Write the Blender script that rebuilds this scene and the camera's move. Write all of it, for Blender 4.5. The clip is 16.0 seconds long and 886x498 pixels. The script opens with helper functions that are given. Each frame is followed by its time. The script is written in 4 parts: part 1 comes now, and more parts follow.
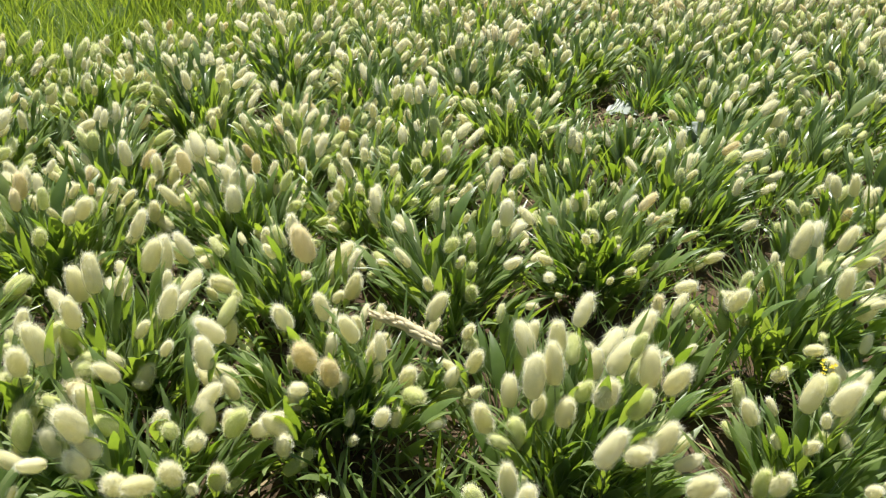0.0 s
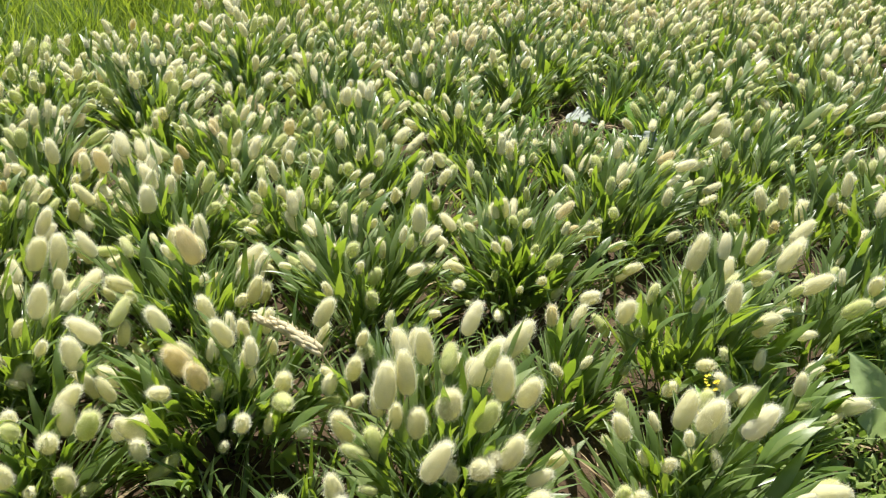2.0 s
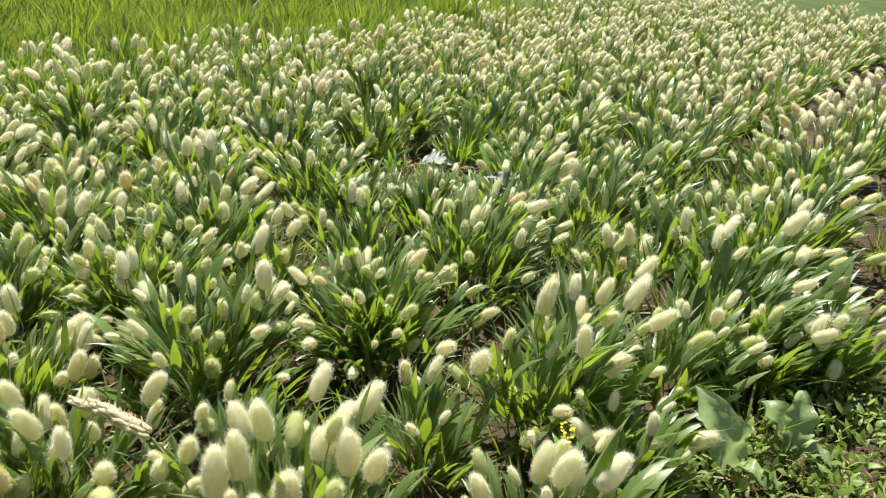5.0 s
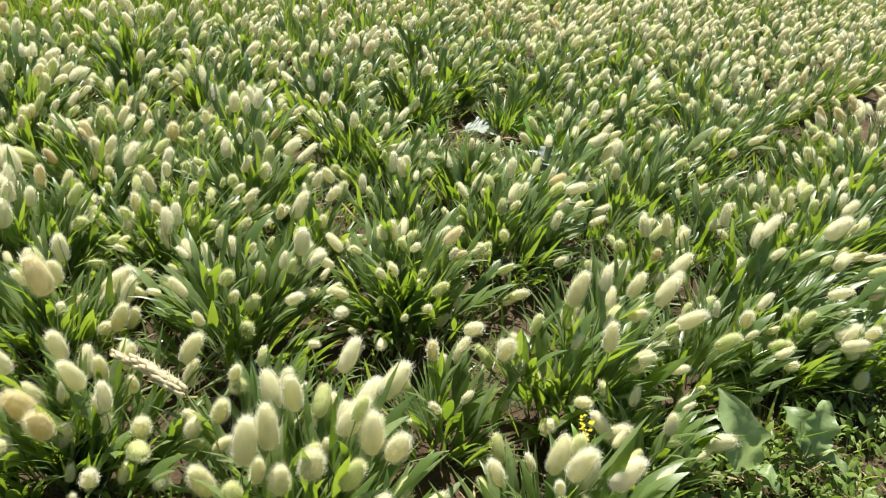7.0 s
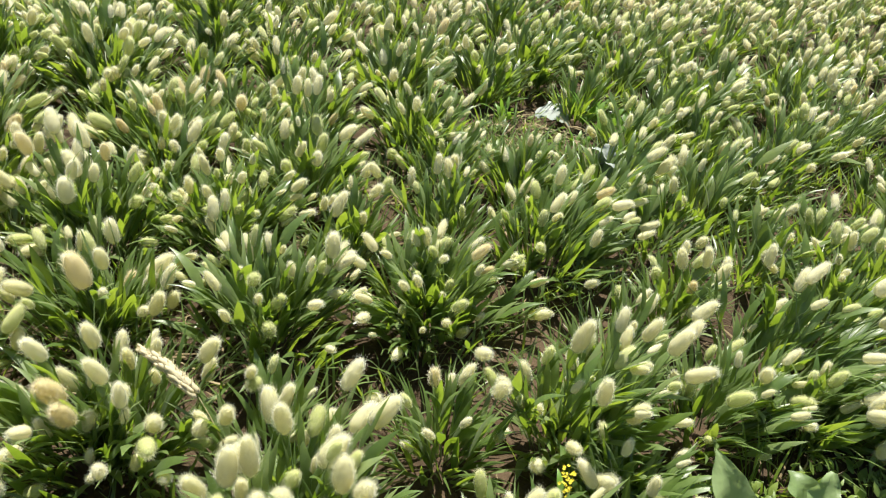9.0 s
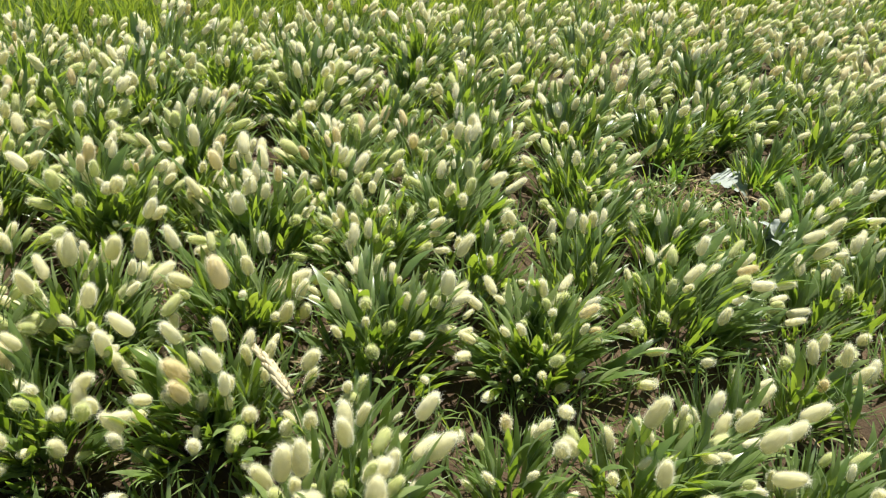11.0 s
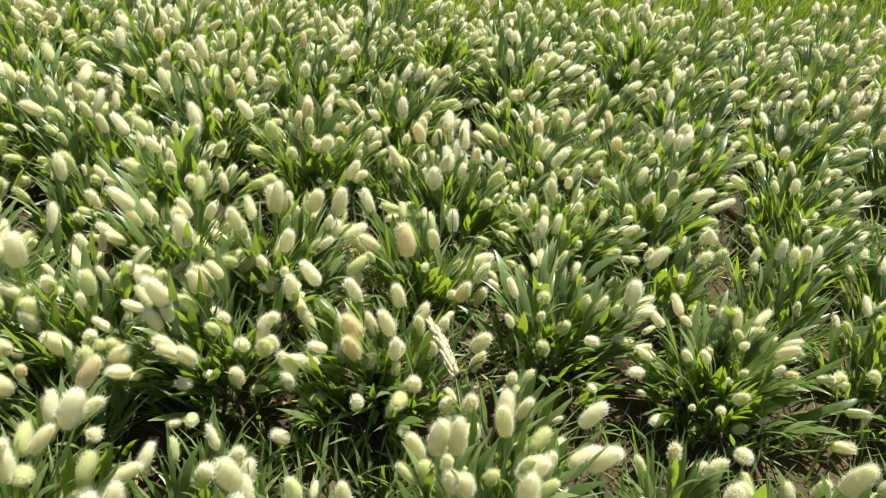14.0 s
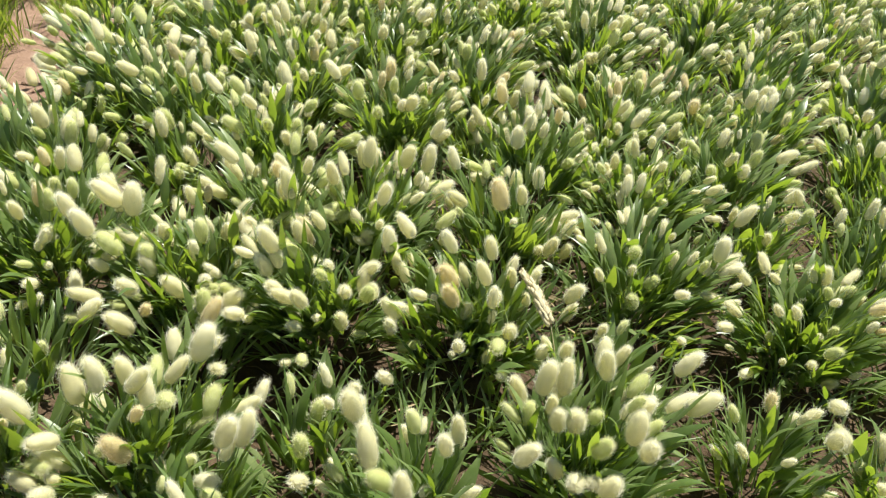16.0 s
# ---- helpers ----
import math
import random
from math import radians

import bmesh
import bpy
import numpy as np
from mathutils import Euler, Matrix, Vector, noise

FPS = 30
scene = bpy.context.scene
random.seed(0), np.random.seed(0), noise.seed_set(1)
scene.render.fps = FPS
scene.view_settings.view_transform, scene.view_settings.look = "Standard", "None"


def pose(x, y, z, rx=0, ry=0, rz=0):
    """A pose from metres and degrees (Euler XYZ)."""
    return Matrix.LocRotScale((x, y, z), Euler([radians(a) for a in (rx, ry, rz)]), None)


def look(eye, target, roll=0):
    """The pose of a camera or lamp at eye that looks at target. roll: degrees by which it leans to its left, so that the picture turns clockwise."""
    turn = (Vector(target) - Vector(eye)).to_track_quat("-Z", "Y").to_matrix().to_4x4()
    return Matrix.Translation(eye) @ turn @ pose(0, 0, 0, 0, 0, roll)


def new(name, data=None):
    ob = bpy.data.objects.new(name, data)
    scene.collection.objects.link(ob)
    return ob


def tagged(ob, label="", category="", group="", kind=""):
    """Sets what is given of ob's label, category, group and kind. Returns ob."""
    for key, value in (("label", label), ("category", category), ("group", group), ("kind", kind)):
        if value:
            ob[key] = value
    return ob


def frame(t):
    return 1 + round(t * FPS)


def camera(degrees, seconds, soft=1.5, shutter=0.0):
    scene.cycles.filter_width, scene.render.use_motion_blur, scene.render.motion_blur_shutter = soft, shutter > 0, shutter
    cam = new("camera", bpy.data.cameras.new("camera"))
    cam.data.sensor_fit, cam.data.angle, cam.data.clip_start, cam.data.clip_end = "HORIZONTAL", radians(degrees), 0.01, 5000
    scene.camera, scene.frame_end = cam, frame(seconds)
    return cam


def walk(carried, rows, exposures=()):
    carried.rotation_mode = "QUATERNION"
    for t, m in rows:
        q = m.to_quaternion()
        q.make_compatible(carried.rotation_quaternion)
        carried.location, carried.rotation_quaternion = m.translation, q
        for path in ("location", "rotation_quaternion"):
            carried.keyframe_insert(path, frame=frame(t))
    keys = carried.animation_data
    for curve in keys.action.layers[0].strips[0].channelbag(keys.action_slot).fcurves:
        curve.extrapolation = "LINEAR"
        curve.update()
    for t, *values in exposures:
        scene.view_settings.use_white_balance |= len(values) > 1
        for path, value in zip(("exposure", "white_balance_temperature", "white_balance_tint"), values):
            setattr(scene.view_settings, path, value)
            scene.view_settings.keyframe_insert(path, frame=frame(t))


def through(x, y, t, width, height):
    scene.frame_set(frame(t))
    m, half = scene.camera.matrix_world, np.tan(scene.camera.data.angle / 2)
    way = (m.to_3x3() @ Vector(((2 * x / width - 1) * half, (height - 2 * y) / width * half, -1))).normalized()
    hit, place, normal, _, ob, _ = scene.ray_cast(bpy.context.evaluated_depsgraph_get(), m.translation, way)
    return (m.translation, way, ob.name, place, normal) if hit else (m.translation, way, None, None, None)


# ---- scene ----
cam = camera(62.4, 16.0, soft=1.15)
PATH = [
    (0, (0.072, 0.079, 0.885), (0.058, 1.833, -0.077), 0.4),
    (0.5, (0.109, 0.098, 0.896), (0.1, 1.851, -0.066), 0.7),
    (1, (0.153, 0.114, 0.886), (0.14, 1.869, -0.073), 0.9),
    (1.5, (0.215, 0.111, 0.876), (0.183, 1.87, -0.075), 1.1),
    (2, (0.27, 0.1, 0.878), (0.231, 1.861, -0.07), 1.2),
    (2.5, (0.314, 0.092, 0.904), (0.293, 1.858, -0.034), 1.5),
    (3, (0.332, 0.082, 0.924), (0.369, 1.857, 0.004), 1.6),
    (3.5, (0.341, 0.099, 0.92), (0.472, 1.884, 0.027), 1.9),
    (4, (0.324, 0.131, 0.893), (0.559, 1.924, 0.037), 2.0),
    (4.2, (0.324, 0.144, 0.888), (0.597, 1.937, 0.046), 2.0),
    (6.3, (0.314, 0.169, 0.862), (0.6, 1.947, -0.006), 3.9),
    (6.5, (0.314, 0.171, 0.87), (0.573, 1.94, -0.025), 4.5),
    (7, (0.316, 0.168, 0.923), (0.524, 1.911, -0.035), 6.1),
    (7.5, (0.281, 0.148, 0.972), (0.45, 1.859, -0.049), 7.5),
    (8, (0.282, 0.15, 0.988), (0.417, 1.829, -0.091), 8.4),
    (8.2, (0.305, 0.18, 0.994), (0.422, 1.844, -0.109), 8.6),
    (10.3, (0.579, 0.248, 1.212), (0.192, 1.847, 0.074), 5.6),
    (10.5, (0.596, 0.247, 1.195), (0.147, 1.839, 0.071), 5.4),
    (11, (0.624, 0.238, 1.137), (0.031, 1.808, 0.049), 5.1),
    (11.5, (0.66, 0.258, 1.085), (-0.056, 1.8, 0.031), 5.0),
    (12, (0.669, 0.261, 1.049), (-0.147, 1.767, 0.018), 5.0),
    (12.5, (0.674, 0.244, 1.045), (-0.217, 1.708, 0.015), 5.3),
    (13, (0.658, 0.245, 1.06), (-0.283, 1.662, 0.009), 5.6),
    (13.5, (0.627, 0.24, 1.08), (-0.345, 1.61, -0.006), 5.9),
    (14, (0.591, 0.24, 1.097), (-0.397, 1.567, -0.026), 6.2),
    (14.5, (0.582, 0.22, 1.101), (-0.422, 1.513, -0.047), 6.2),
    (15, (0.589, 0.179, 1.085), (-0.432, 1.447, -0.077), 5.8),
    (15.5, (0.565, 0.146, 1.106), (-0.464, 1.391, -0.074), 5.4),
    (16, (0.552, 0.131, 1.081), (-0.488, 1.354, -0.111), 4.8),
]
walk(cam, [(t, look(eye, target, roll)) for t, eye, target, roll in PATH])

# ---- world, sun, exposure ----
SUN_ELEVATION, SUN_AZIMUTH = radians(66), radians(-8)      # azimuth from +y towards +x
world = bpy.data.worlds.new("world")
scene.world = world
world.use_nodes = True
sky = world.node_tree.nodes.new("ShaderNodeTexSky")
sky.sky_type, sky.sun_disc = "NISHITA", False
sky.sun_elevation, sky.sun_rotation = SUN_ELEVATION, SUN_AZIMUTH
back = world.node_tree.nodes["Background"]
back.inputs["Strength"].default_value = 0.056
world.node_tree.links.new(sky.outputs[0], back.inputs["Color"])
sun = new("sun", bpy.data.lights.new("sun", "SUN"))
sun.data.energy, sun.data.angle, sun.data.color = 5.0, radians(0.55), (1.0, 0.96, 0.9)
to_sun = Vector((math.sin(SUN_AZIMUTH) * math.cos(SUN_ELEVATION), math.cos(SUN_AZIMUTH) * math.cos(SUN_ELEVATION), math.sin(SUN_ELEVATION)))
sun.matrix_world = look(to_sun * 30, (0, 0, 0))
scene.view_settings.exposure = 0.91


# ---- materials ----
def material(name):
    m = bpy.data.materials.new(name)
    m.use_nodes = True
    m.node_tree.nodes.clear()
    return m, m.node_tree.nodes, m.node_tree.links


def ramp(nodes, links, fac, stops):
    node = nodes.new("ShaderNodeValToRGB")
    while len(node.color_ramp.elements) < len(stops):
        node.color_ramp.elements.new(0.5)
    for e, (at, colour) in zip(node.color_ramp.elements, stops):
        e.position, e.color = at, (*colour, 1)
    links.new(fac, node.inputs[0])
    return node.outputs[0]


def noise_tex(nodes, links, scale, detail=3.0, vector=None, rough=0.55):
    node = nodes.new("ShaderNodeTexNoise")
    node.inputs["Scale"].default_value, node.inputs["Detail"].default_value = scale, detail
    node.inputs["Roughness"].default_value = rough
    if vector is None:
        vector = nodes.new("ShaderNodeNewGeometry").outputs["Position"]
    links.new(vector, node.inputs["Vector"])
    return node.outputs["Fac"]


def maths(nodes, links, op, a, b):
    node = nodes.new("ShaderNodeMath")
    node.operation = op
    for slot, v in zip(node.inputs, (a, b)):
        if isinstance(v, (int, float)):
            slot.default_value = v
        else:
            links.new(v, slot)
    return node.outputs[0]


def plant_material(name, stops, through_stops, through, rough, spec=0.5, sheen=0.0, by="object", grain=60.0, bump=0.2, bump_scale=400.0, patches=0.2):
    """Leaf or seed-head stuff: a glossy or matt face that also lets light through."""
    m, nodes, links = material(name)
    if by == "object":
        pick = nodes.new("ShaderNodeObjectInfo").outputs["Random"]
    else:
        pick = nodes.new("ShaderNodeNewGeometry").outputs["Random Per Island"]
    fine = noise_tex(nodes, links, grain, 4.0)
    broad = noise_tex(nodes, links, 6.0, 2.0)
    fac = maths(nodes, links, "ADD", maths(nodes, links, "MULTIPLY", pick, 0.5), maths(nodes, links, "MULTIPLY", fine, 0.35))
    fac = maths(nodes, links, "ADD", fac, maths(nodes, links, "MULTIPLY", broad, patches))
    face = nodes.new("ShaderNodeBsdfPrincipled")
    links.new(ramp(nodes, links, fac, stops), face.inputs["Base Color"])
    face.inputs["Roughness"].default_value = rough
    face.inputs["Specular IOR Level"].default_value = spec
    face.inputs["Sheen Weight"].default_value = sheen
    face.inputs["Sheen Roughness"].default_value = 0.5
    relief = nodes.new("ShaderNodeBump")
    relief.inputs["Strength"].default_value, relief.inputs["Distance"].default_value = bump, 0.002
    links.new(noise_tex(nodes, links, bump_scale, 2.0), relief.inputs["Height"])
    links.new(relief.outputs[0], face.inputs["Normal"])
    glow = nodes.new("ShaderNodeBsdfTranslucent")
    links.new(ramp(nodes, links, fac, through_stops), glow.inputs["Color"])
    mix = nodes.new("ShaderNodeMixShader")
    mix.inputs[0].default_value = through
    links.new(face.outputs[0], mix.inputs[1])
    links.new(glow.outputs[0], mix.inputs[2])
    links.new(mix.outputs[0], nodes.new("ShaderNodeOutputMaterial").inputs[0])
    return m


LEAF = ((0.15, (0.06, 0.118, 0.016)), (0.5, (0.135, 0.212, 0.047)), (0.85, (0.295, 0.365, 0.15)))
LEAF_THROUGH = ((0.15, (0.18, 0.31, 0.014)), (0.85, (0.4, 0.52, 0.04)))
leaf_mat = plant_material("grass_blade_green", LEAF, LEAF_THROUGH, 0.42, 0.38, 1.0, 0.08, bump=0.25, bump_scale=700)
leaf_far_mat = plant_material("grass_blade_green_massed", LEAF, LEAF_THROUGH, 0.42, 0.38, 1.0, 0.08, by="island", bump=0.0)
DRY = ((0.2, (0.22, 0.16, 0.08)), (0.8, (0.45, 0.36, 0.2)))
dry_mat = plant_material("dry_straw", DRY, DRY, 0.25, 0.7, 0.3, by="island")
stem_mat = plant_material("pale_green_stem", ((0.2, (0.13, 0.2, 0.06)), (0.8, (0.26, 0.34, 0.13))), ((0.2, (0.2, 0.3, 0.06)), (0.8, (0.3, 0.4, 0.1))), 0.25, 0.5, by="island", bump=0.0)
CREAM = ((0.15, (0.75, 0.715, 0.36)), (0.5, (0.85, 0.815, 0.49)), (0.9, (0.91, 0.875, 0.61)))
GREEN = ((0.15, (0.52, 0.58, 0.19)), (0.5, (0.64, 0.68, 0.28)), (0.9, (0.76, 0.78, 0.4)))
TAN = ((0.15, (0.66, 0.56, 0.25)), (0.5, (0.78, 0.69, 0.36)), (0.9, (0.88, 0.81, 0.5)))
HEADS = [plant_material(n, c, c, 0.4, 0.9, 0.1, 0.0, grain=180, bump=0.45, bump_scale=520) for n, c in (("cream_fluff", CREAM), ("green_fluff", GREEN), ("tan_fluff", TAN))]
BRISTLES = [plant_material(n, ((0.2, c), (0.8, d)), ((0.2, c), (0.8, d)), 0.5, 0.6, 0.2, bump=0.0) for n, c, d in (
    ("cream_bristle", (0.9, 0.88, 0.64), (0.96, 0.94, 0.78)), ("green_bristle", (0.84, 0.83, 0.5), (0.91, 0.9, 0.66)), ("tan_bristle", (0.88, 0.78, 0.5), (0.95, 0.89, 0.68)))]


def fuzz_material(name, colour, thin, thick, grain):
    """Down that stands off a seed head: lets part of the light straight through between its hairs."""
    m, nodes, links = material(name)
    face = nodes.new("ShaderNodeBsdfDiffuse")
    glow = nodes.new("ShaderNodeBsdfTranslucent")
    tint = ramp(nodes, links, nodes.new("ShaderNodeObjectInfo").outputs["Random"], ((0.1, [c * 0.93 for c in colour]), (0.9, colour)))
    links.new(tint, face.inputs["Color"])
    links.new(tint, glow.inputs["Color"])
    hair = nodes.new("ShaderNodeMixShader")
    hair.inputs[0].default_value = 0.5
    links.new(face.outputs[0], hair.inputs[1])
    links.new(glow.outputs[0], hair.inputs[2])
    gap = nodes.new("ShaderNodeMapRange")
    gap.inputs["From Min"].default_value, gap.inputs["From Max"].default_value = 0.4, 0.6
    gap.inputs["To Min"].default_value, gap.inputs["To Max"].default_value = thin, thick
    links.new(noise_tex(nodes, links, grain, 1.0), gap.inputs["Value"])
    mix = nodes.new("ShaderNodeMixShader")
    links.new(gap.outputs[0], mix.inputs[0])
    links.new(nodes.new("ShaderNodeBsdfTransparent").outputs[0], mix.inputs[1])
    links.new(hair.outputs[0], mix.inputs[2])
    links.new(mix.outputs[0], nodes.new("ShaderNodeOutputMaterial").inputs[0])
    return m


FUZZ = [fuzz_material(n, c, 0.12, 0.22, 900) for n, c in (("cream_down", (0.96, 0.94, 0.74)), ("green_down", (0.87, 0.88, 0.53)), ("tan_down", (0.95, 0.88, 0.6)))]
HEADS_FAR = [plant_material(n, c, c, 0.4, 0.9, 0.1, 0.0, by="object", grain=45, bump=0.4, bump_scale=400) for n, c in (("cream_fluff_massed", CREAM), ("green_fluff_massed", GREEN), ("tan_fluff_massed", TAN))]
LAWN = ((0.36, (0.03, 0.08, 0.007)), (0.68, (0.12, 0.21, 0.018)), (1.0, (0.36, 0.42, 0.07)))
lawn_mat = plant_material("lush_grass", LAWN, ((0.15, (0.12, 0.25, 0.012)), (0.9, (0.44, 0.54, 0.045))), 0.36, 0.42, 0.6, by="island", bump=0.0, patches=0.55)
weed_mat = plant_material("broad_weed_leaf", ((0.2, (0.19, 0.28, 0.1)), (0.8, (0.31, 0.41, 0.17))), ((0.2, (0.3, 0.42, 0.14)), (0.8, (0.42, 0.54, 0.2))), 0.42, 0.42, 0.5, grain=30, bump=0.6, bump_scale=120)
# Glaucous leaf, coloured paler still to stand for sun and sky glint.
pale_mat = plant_material("pale_glint_leaf", ((0.2, (0.27, 0.31, 0.27)), (0.8, (0.4, 0.44, 0.38))), ((0.2, (0.3, 0.4, 0.25)), (0.8, (0.4, 0.5, 0.3))), 0.15, 0.35, 0.6, grain=40, bump=0.5, bump_scale=90)
small_weed_mat = plant_material("fresh_weed_leaf", ((0.2, (0.09, 0.2, 0.025)), (0.8, (0.2, 0.36, 0.05))), ((0.2, (0.2, 0.4, 0.03)), (0.8, (0.35, 0.55, 0.05))), 0.35, 0.42, 0.5, by="island")
creep_mat = plant_material("creeping_weed_leaf", ((0.2, (0.09, 0.16, 0.025)), (0.8, (0.29, 0.37, 0.08))), ((0.2, (0.15, 0.28, 0.03)), (0.8, (0.28, 0.42, 0.05))), 0.3, 0.45, 0.5, by="island")
petal_mat = plant_material("yellow_petal", ((0.2, (0.7, 0.55, 0.02)), (0.8, (0.85, 0.72, 0.05))), ((0.2, (0.7, 0.55, 0.02)), (0.8, (0.85, 0.72, 0.05))), 0.35, 0.6, by="island", bump=0.0)
spike_mat = plant_material("straw_coloured_ear", ((0.2, (0.58, 0.5, 0.28)), (0.8, (0.8, 0.73, 0.47))), ((0.2, (0.5, 0.4, 0.2)), (0.8, (0.6, 0.5, 0.3))), 0.3, 0.7, 0.3, by="island", grain=120, bump=0.5)

soil_mat, nodes, links = material("dry_brown_soil")
face = nodes.new("ShaderNodeBsdfPrincipled")
coarse, mid, fine = noise_tex(nodes, links, 2.2, 4), noise_tex(nodes, links, 22, 6, rough=0.65), noise_tex(nodes, links, 160, 4)
fac = maths(nodes, links, "ADD", maths(nodes, links, "MULTIPLY", coarse, 0.45), maths(nodes, links, "MULTIPLY", mid, 0.35))
fac = maths(nodes, links, "ADD", fac, maths(nodes, links, "MULTIPLY", fine, 0.2))
# Tilled tone carries the clumps' shade in its colour; path tone is sunlit.
tilled_shaded = ramp(nodes, links, fac, ((0.3, (0.034, 0.023, 0.013)), (0.52, (0.078, 0.053, 0.03)), (0.75, (0.18, 0.125, 0.075))))
trodden_sunlit = ramp(nodes, links, fac, ((0.3, (0.17, 0.105, 0.07)), (0.52, (0.27, 0.175, 0.12)), (0.75, (0.4, 0.28, 0.2))))
spot = nodes.new("ShaderNodeSeparateXYZ")
links.new(nodes.new("ShaderNodeNewGeometry").outputs["Position"], spot.inputs[0])
along = maths(nodes, links, "ADD", maths(nodes, links, "MULTIPLY", spot.outputs[0], 0.731), maths(nodes, links, "MULTIPLY", spot.outputs[1], 0.682))
edge = nodes.new("ShaderNodeMapRange")
edge.inputs["From Min"].default_value, edge.inputs["From Max"].default_value = -0.68, -0.5
links.new(maths(nodes, links, "ADD", along, maths(nodes, links, "MULTIPLY", mid, 0.12)), edge.inputs["Value"])
blend = nodes.new("ShaderNodeMix")
blend.data_type = "RGBA"
links.new(edge.outputs[0], blend.inputs["Factor"])
links.new(trodden_sunlit, blend.inputs[6])
links.new(tilled_shaded, blend.inputs[7])
across = maths(nodes, links, "ADD", maths(nodes, links, "MULTIPLY", spot.outputs[0], -0.682), maths(nodes, links, "MULTIPLY", spot.outputs[1], 0.731))
turf = ramp(nodes, links, fac, ((0.3, (0.03, 0.04, 0.012)), (0.52, (0.07, 0.1, 0.025)), (0.75, (0.15, 0.18, 0.06))))
rim = nodes.new("ShaderNodeMapRange")
rim.inputs["From Min"].default_value, rim.inputs["From Max"].default_value = 1.35, 1.75
links.new(maths(nodes, links, "ADD", maths(nodes, links, "MAXIMUM", maths(nodes, links, "MULTIPLY", along, -1.0), maths(nodes, links, "MAXIMUM", maths(nodes, links, "SUBTRACT", across, 1.55), maths(nodes, links, "SUBTRACT", along, 5.2))), maths(nodes, links, "MULTIPLY", mid, 0.3)), rim.inputs["Value"])
turfed = nodes.new("ShaderNodeMix")
turfed.data_type = "RGBA"
links.new(rim.outputs[0], turfed.inputs["Factor"])
links.new(blend.outputs[2], turfed.inputs[6])
links.new(turf, turfed.inputs[7])
links.new(turfed.outputs[2], face.inputs["Base Color"])
face.inputs["Roughness"].default_value = 0.95
face.inputs["Specular IOR Level"].default_value = 0.2
relief = nodes.new("ShaderNodeBump")
relief.inputs["Strength"].default_value, relief.inputs["Distance"].default_value = 0.9, 0.012
links.new(maths(nodes, links, "ADD", mid, maths(nodes, links, "MULTIPLY", fine, 0.5)), relief.inputs["Height"])
links.new(relief.outputs[0], face.inputs["Normal"])
links.new(face.outputs[0], nodes.new("ShaderNodeOutputMaterial").inputs[0])


# ---- building blocks ----
class Heap:
    """Collects vertices and faces of one mesh, with a material number for each face."""

    def __init__(self):
        self.v, self.f, self.m, self.n = [], [], [], 0

    def add(self, verts, faces, mat=0):
        verts = np.asarray(verts, dtype=float)
        self.v.append(verts)
        n = self.n
        self.f.extend(tuple(i + n for i in f) for f in faces)
        self.m.extend([mat] * len(faces))
        self.n += len(verts)

    def add_head(self, head, slots, move=lambda v: v):
        """slots: the material numbers of the core, the bristles and the down."""
        verts, faces, kinds = head
        self.add(move(verts), faces)
        self.m[-len(faces):] = [slots[k] for k in kinds]

    def mesh(self, name, mats, smooth=True):
        me = bpy.data.meshes.new(name)
        me.from_pydata(np.concatenate(self.v).tolist(), [], self.f)
        for m in mats:
            me.materials.append(m)
        if len(mats) > 1:
            me.polygons.foreach_set("material_index", self.m)
        me.polygons.foreach_set("use_smooth", [smooth] * len(self.f))
        return me


def part(name, mesh, parent, label="", kind=""):
    ob = new(name, mesh)
    ob.parent = parent
    return tagged(ob, label, kind=kind)


def aim(direction, spin=0.0):
    """A turn that lays the local z axis along direction."""
    return Vector(direction).to_track_quat("Z", "Y").to_matrix() @ Matrix.Rotation(spin, 3, "Z")


def blade(length, width, bend, segments=6, fold=0.25, sheath=0.25):
    """A leaf blade from the origin up z that bends towards +x; returns vertices and faces."""
    verts, faces = [], []
    x = z = 0.0
    step = length / segments
    for i in range(segments + 1):
        s = i / segments
        w = width * (sheath + (1 - sheath) * min(1, s / 0.35)) * (1 - max(0, (s - 0.35) / 0.65) ** 1.6) * 0.5 + 0.0002
        a = bend * s ** 1.4
        verts += [(x - w * fold * math.cos(a) * -1, -w, z + w * fold * math.sin(a) * -1), (x, 0, z), (x + w * fold * math.cos(a), w, z - w * fold * math.sin(a))]
        if i:
            b = 3 * i
            faces += [(b - 3, b - 2, b + 1, b), (b - 2, b - 1, b + 2, b + 1)]
        x += step * math.sin(a)
        z += step * math.cos(a)
    return np.array(verts), faces


def tube(points, r0, r1, sides=4):
    verts, faces = [], []
    n = len(points)
    for i, p in enumerate(points):
        d = np.array(points[min(i + 1, n - 1)]) - np.array(points[max(i - 1, 0)])
        q = np.array(aim(d))
        r = r0 + (r1 - r0) * i / (n - 1)
        for k in range(sides):
            a = 2 * math.pi * k / sides
            verts.append(np.array(p) + q @ np.array((r * math.cos(a), r * math.sin(a), 0)))
        if i:
            b = i * sides
            faces += [(b - sides + k, b - sides + (k + 1) % sides, b + (k + 1) % sides, b + k) for k in range(sides)]
    return np.array(verts), faces


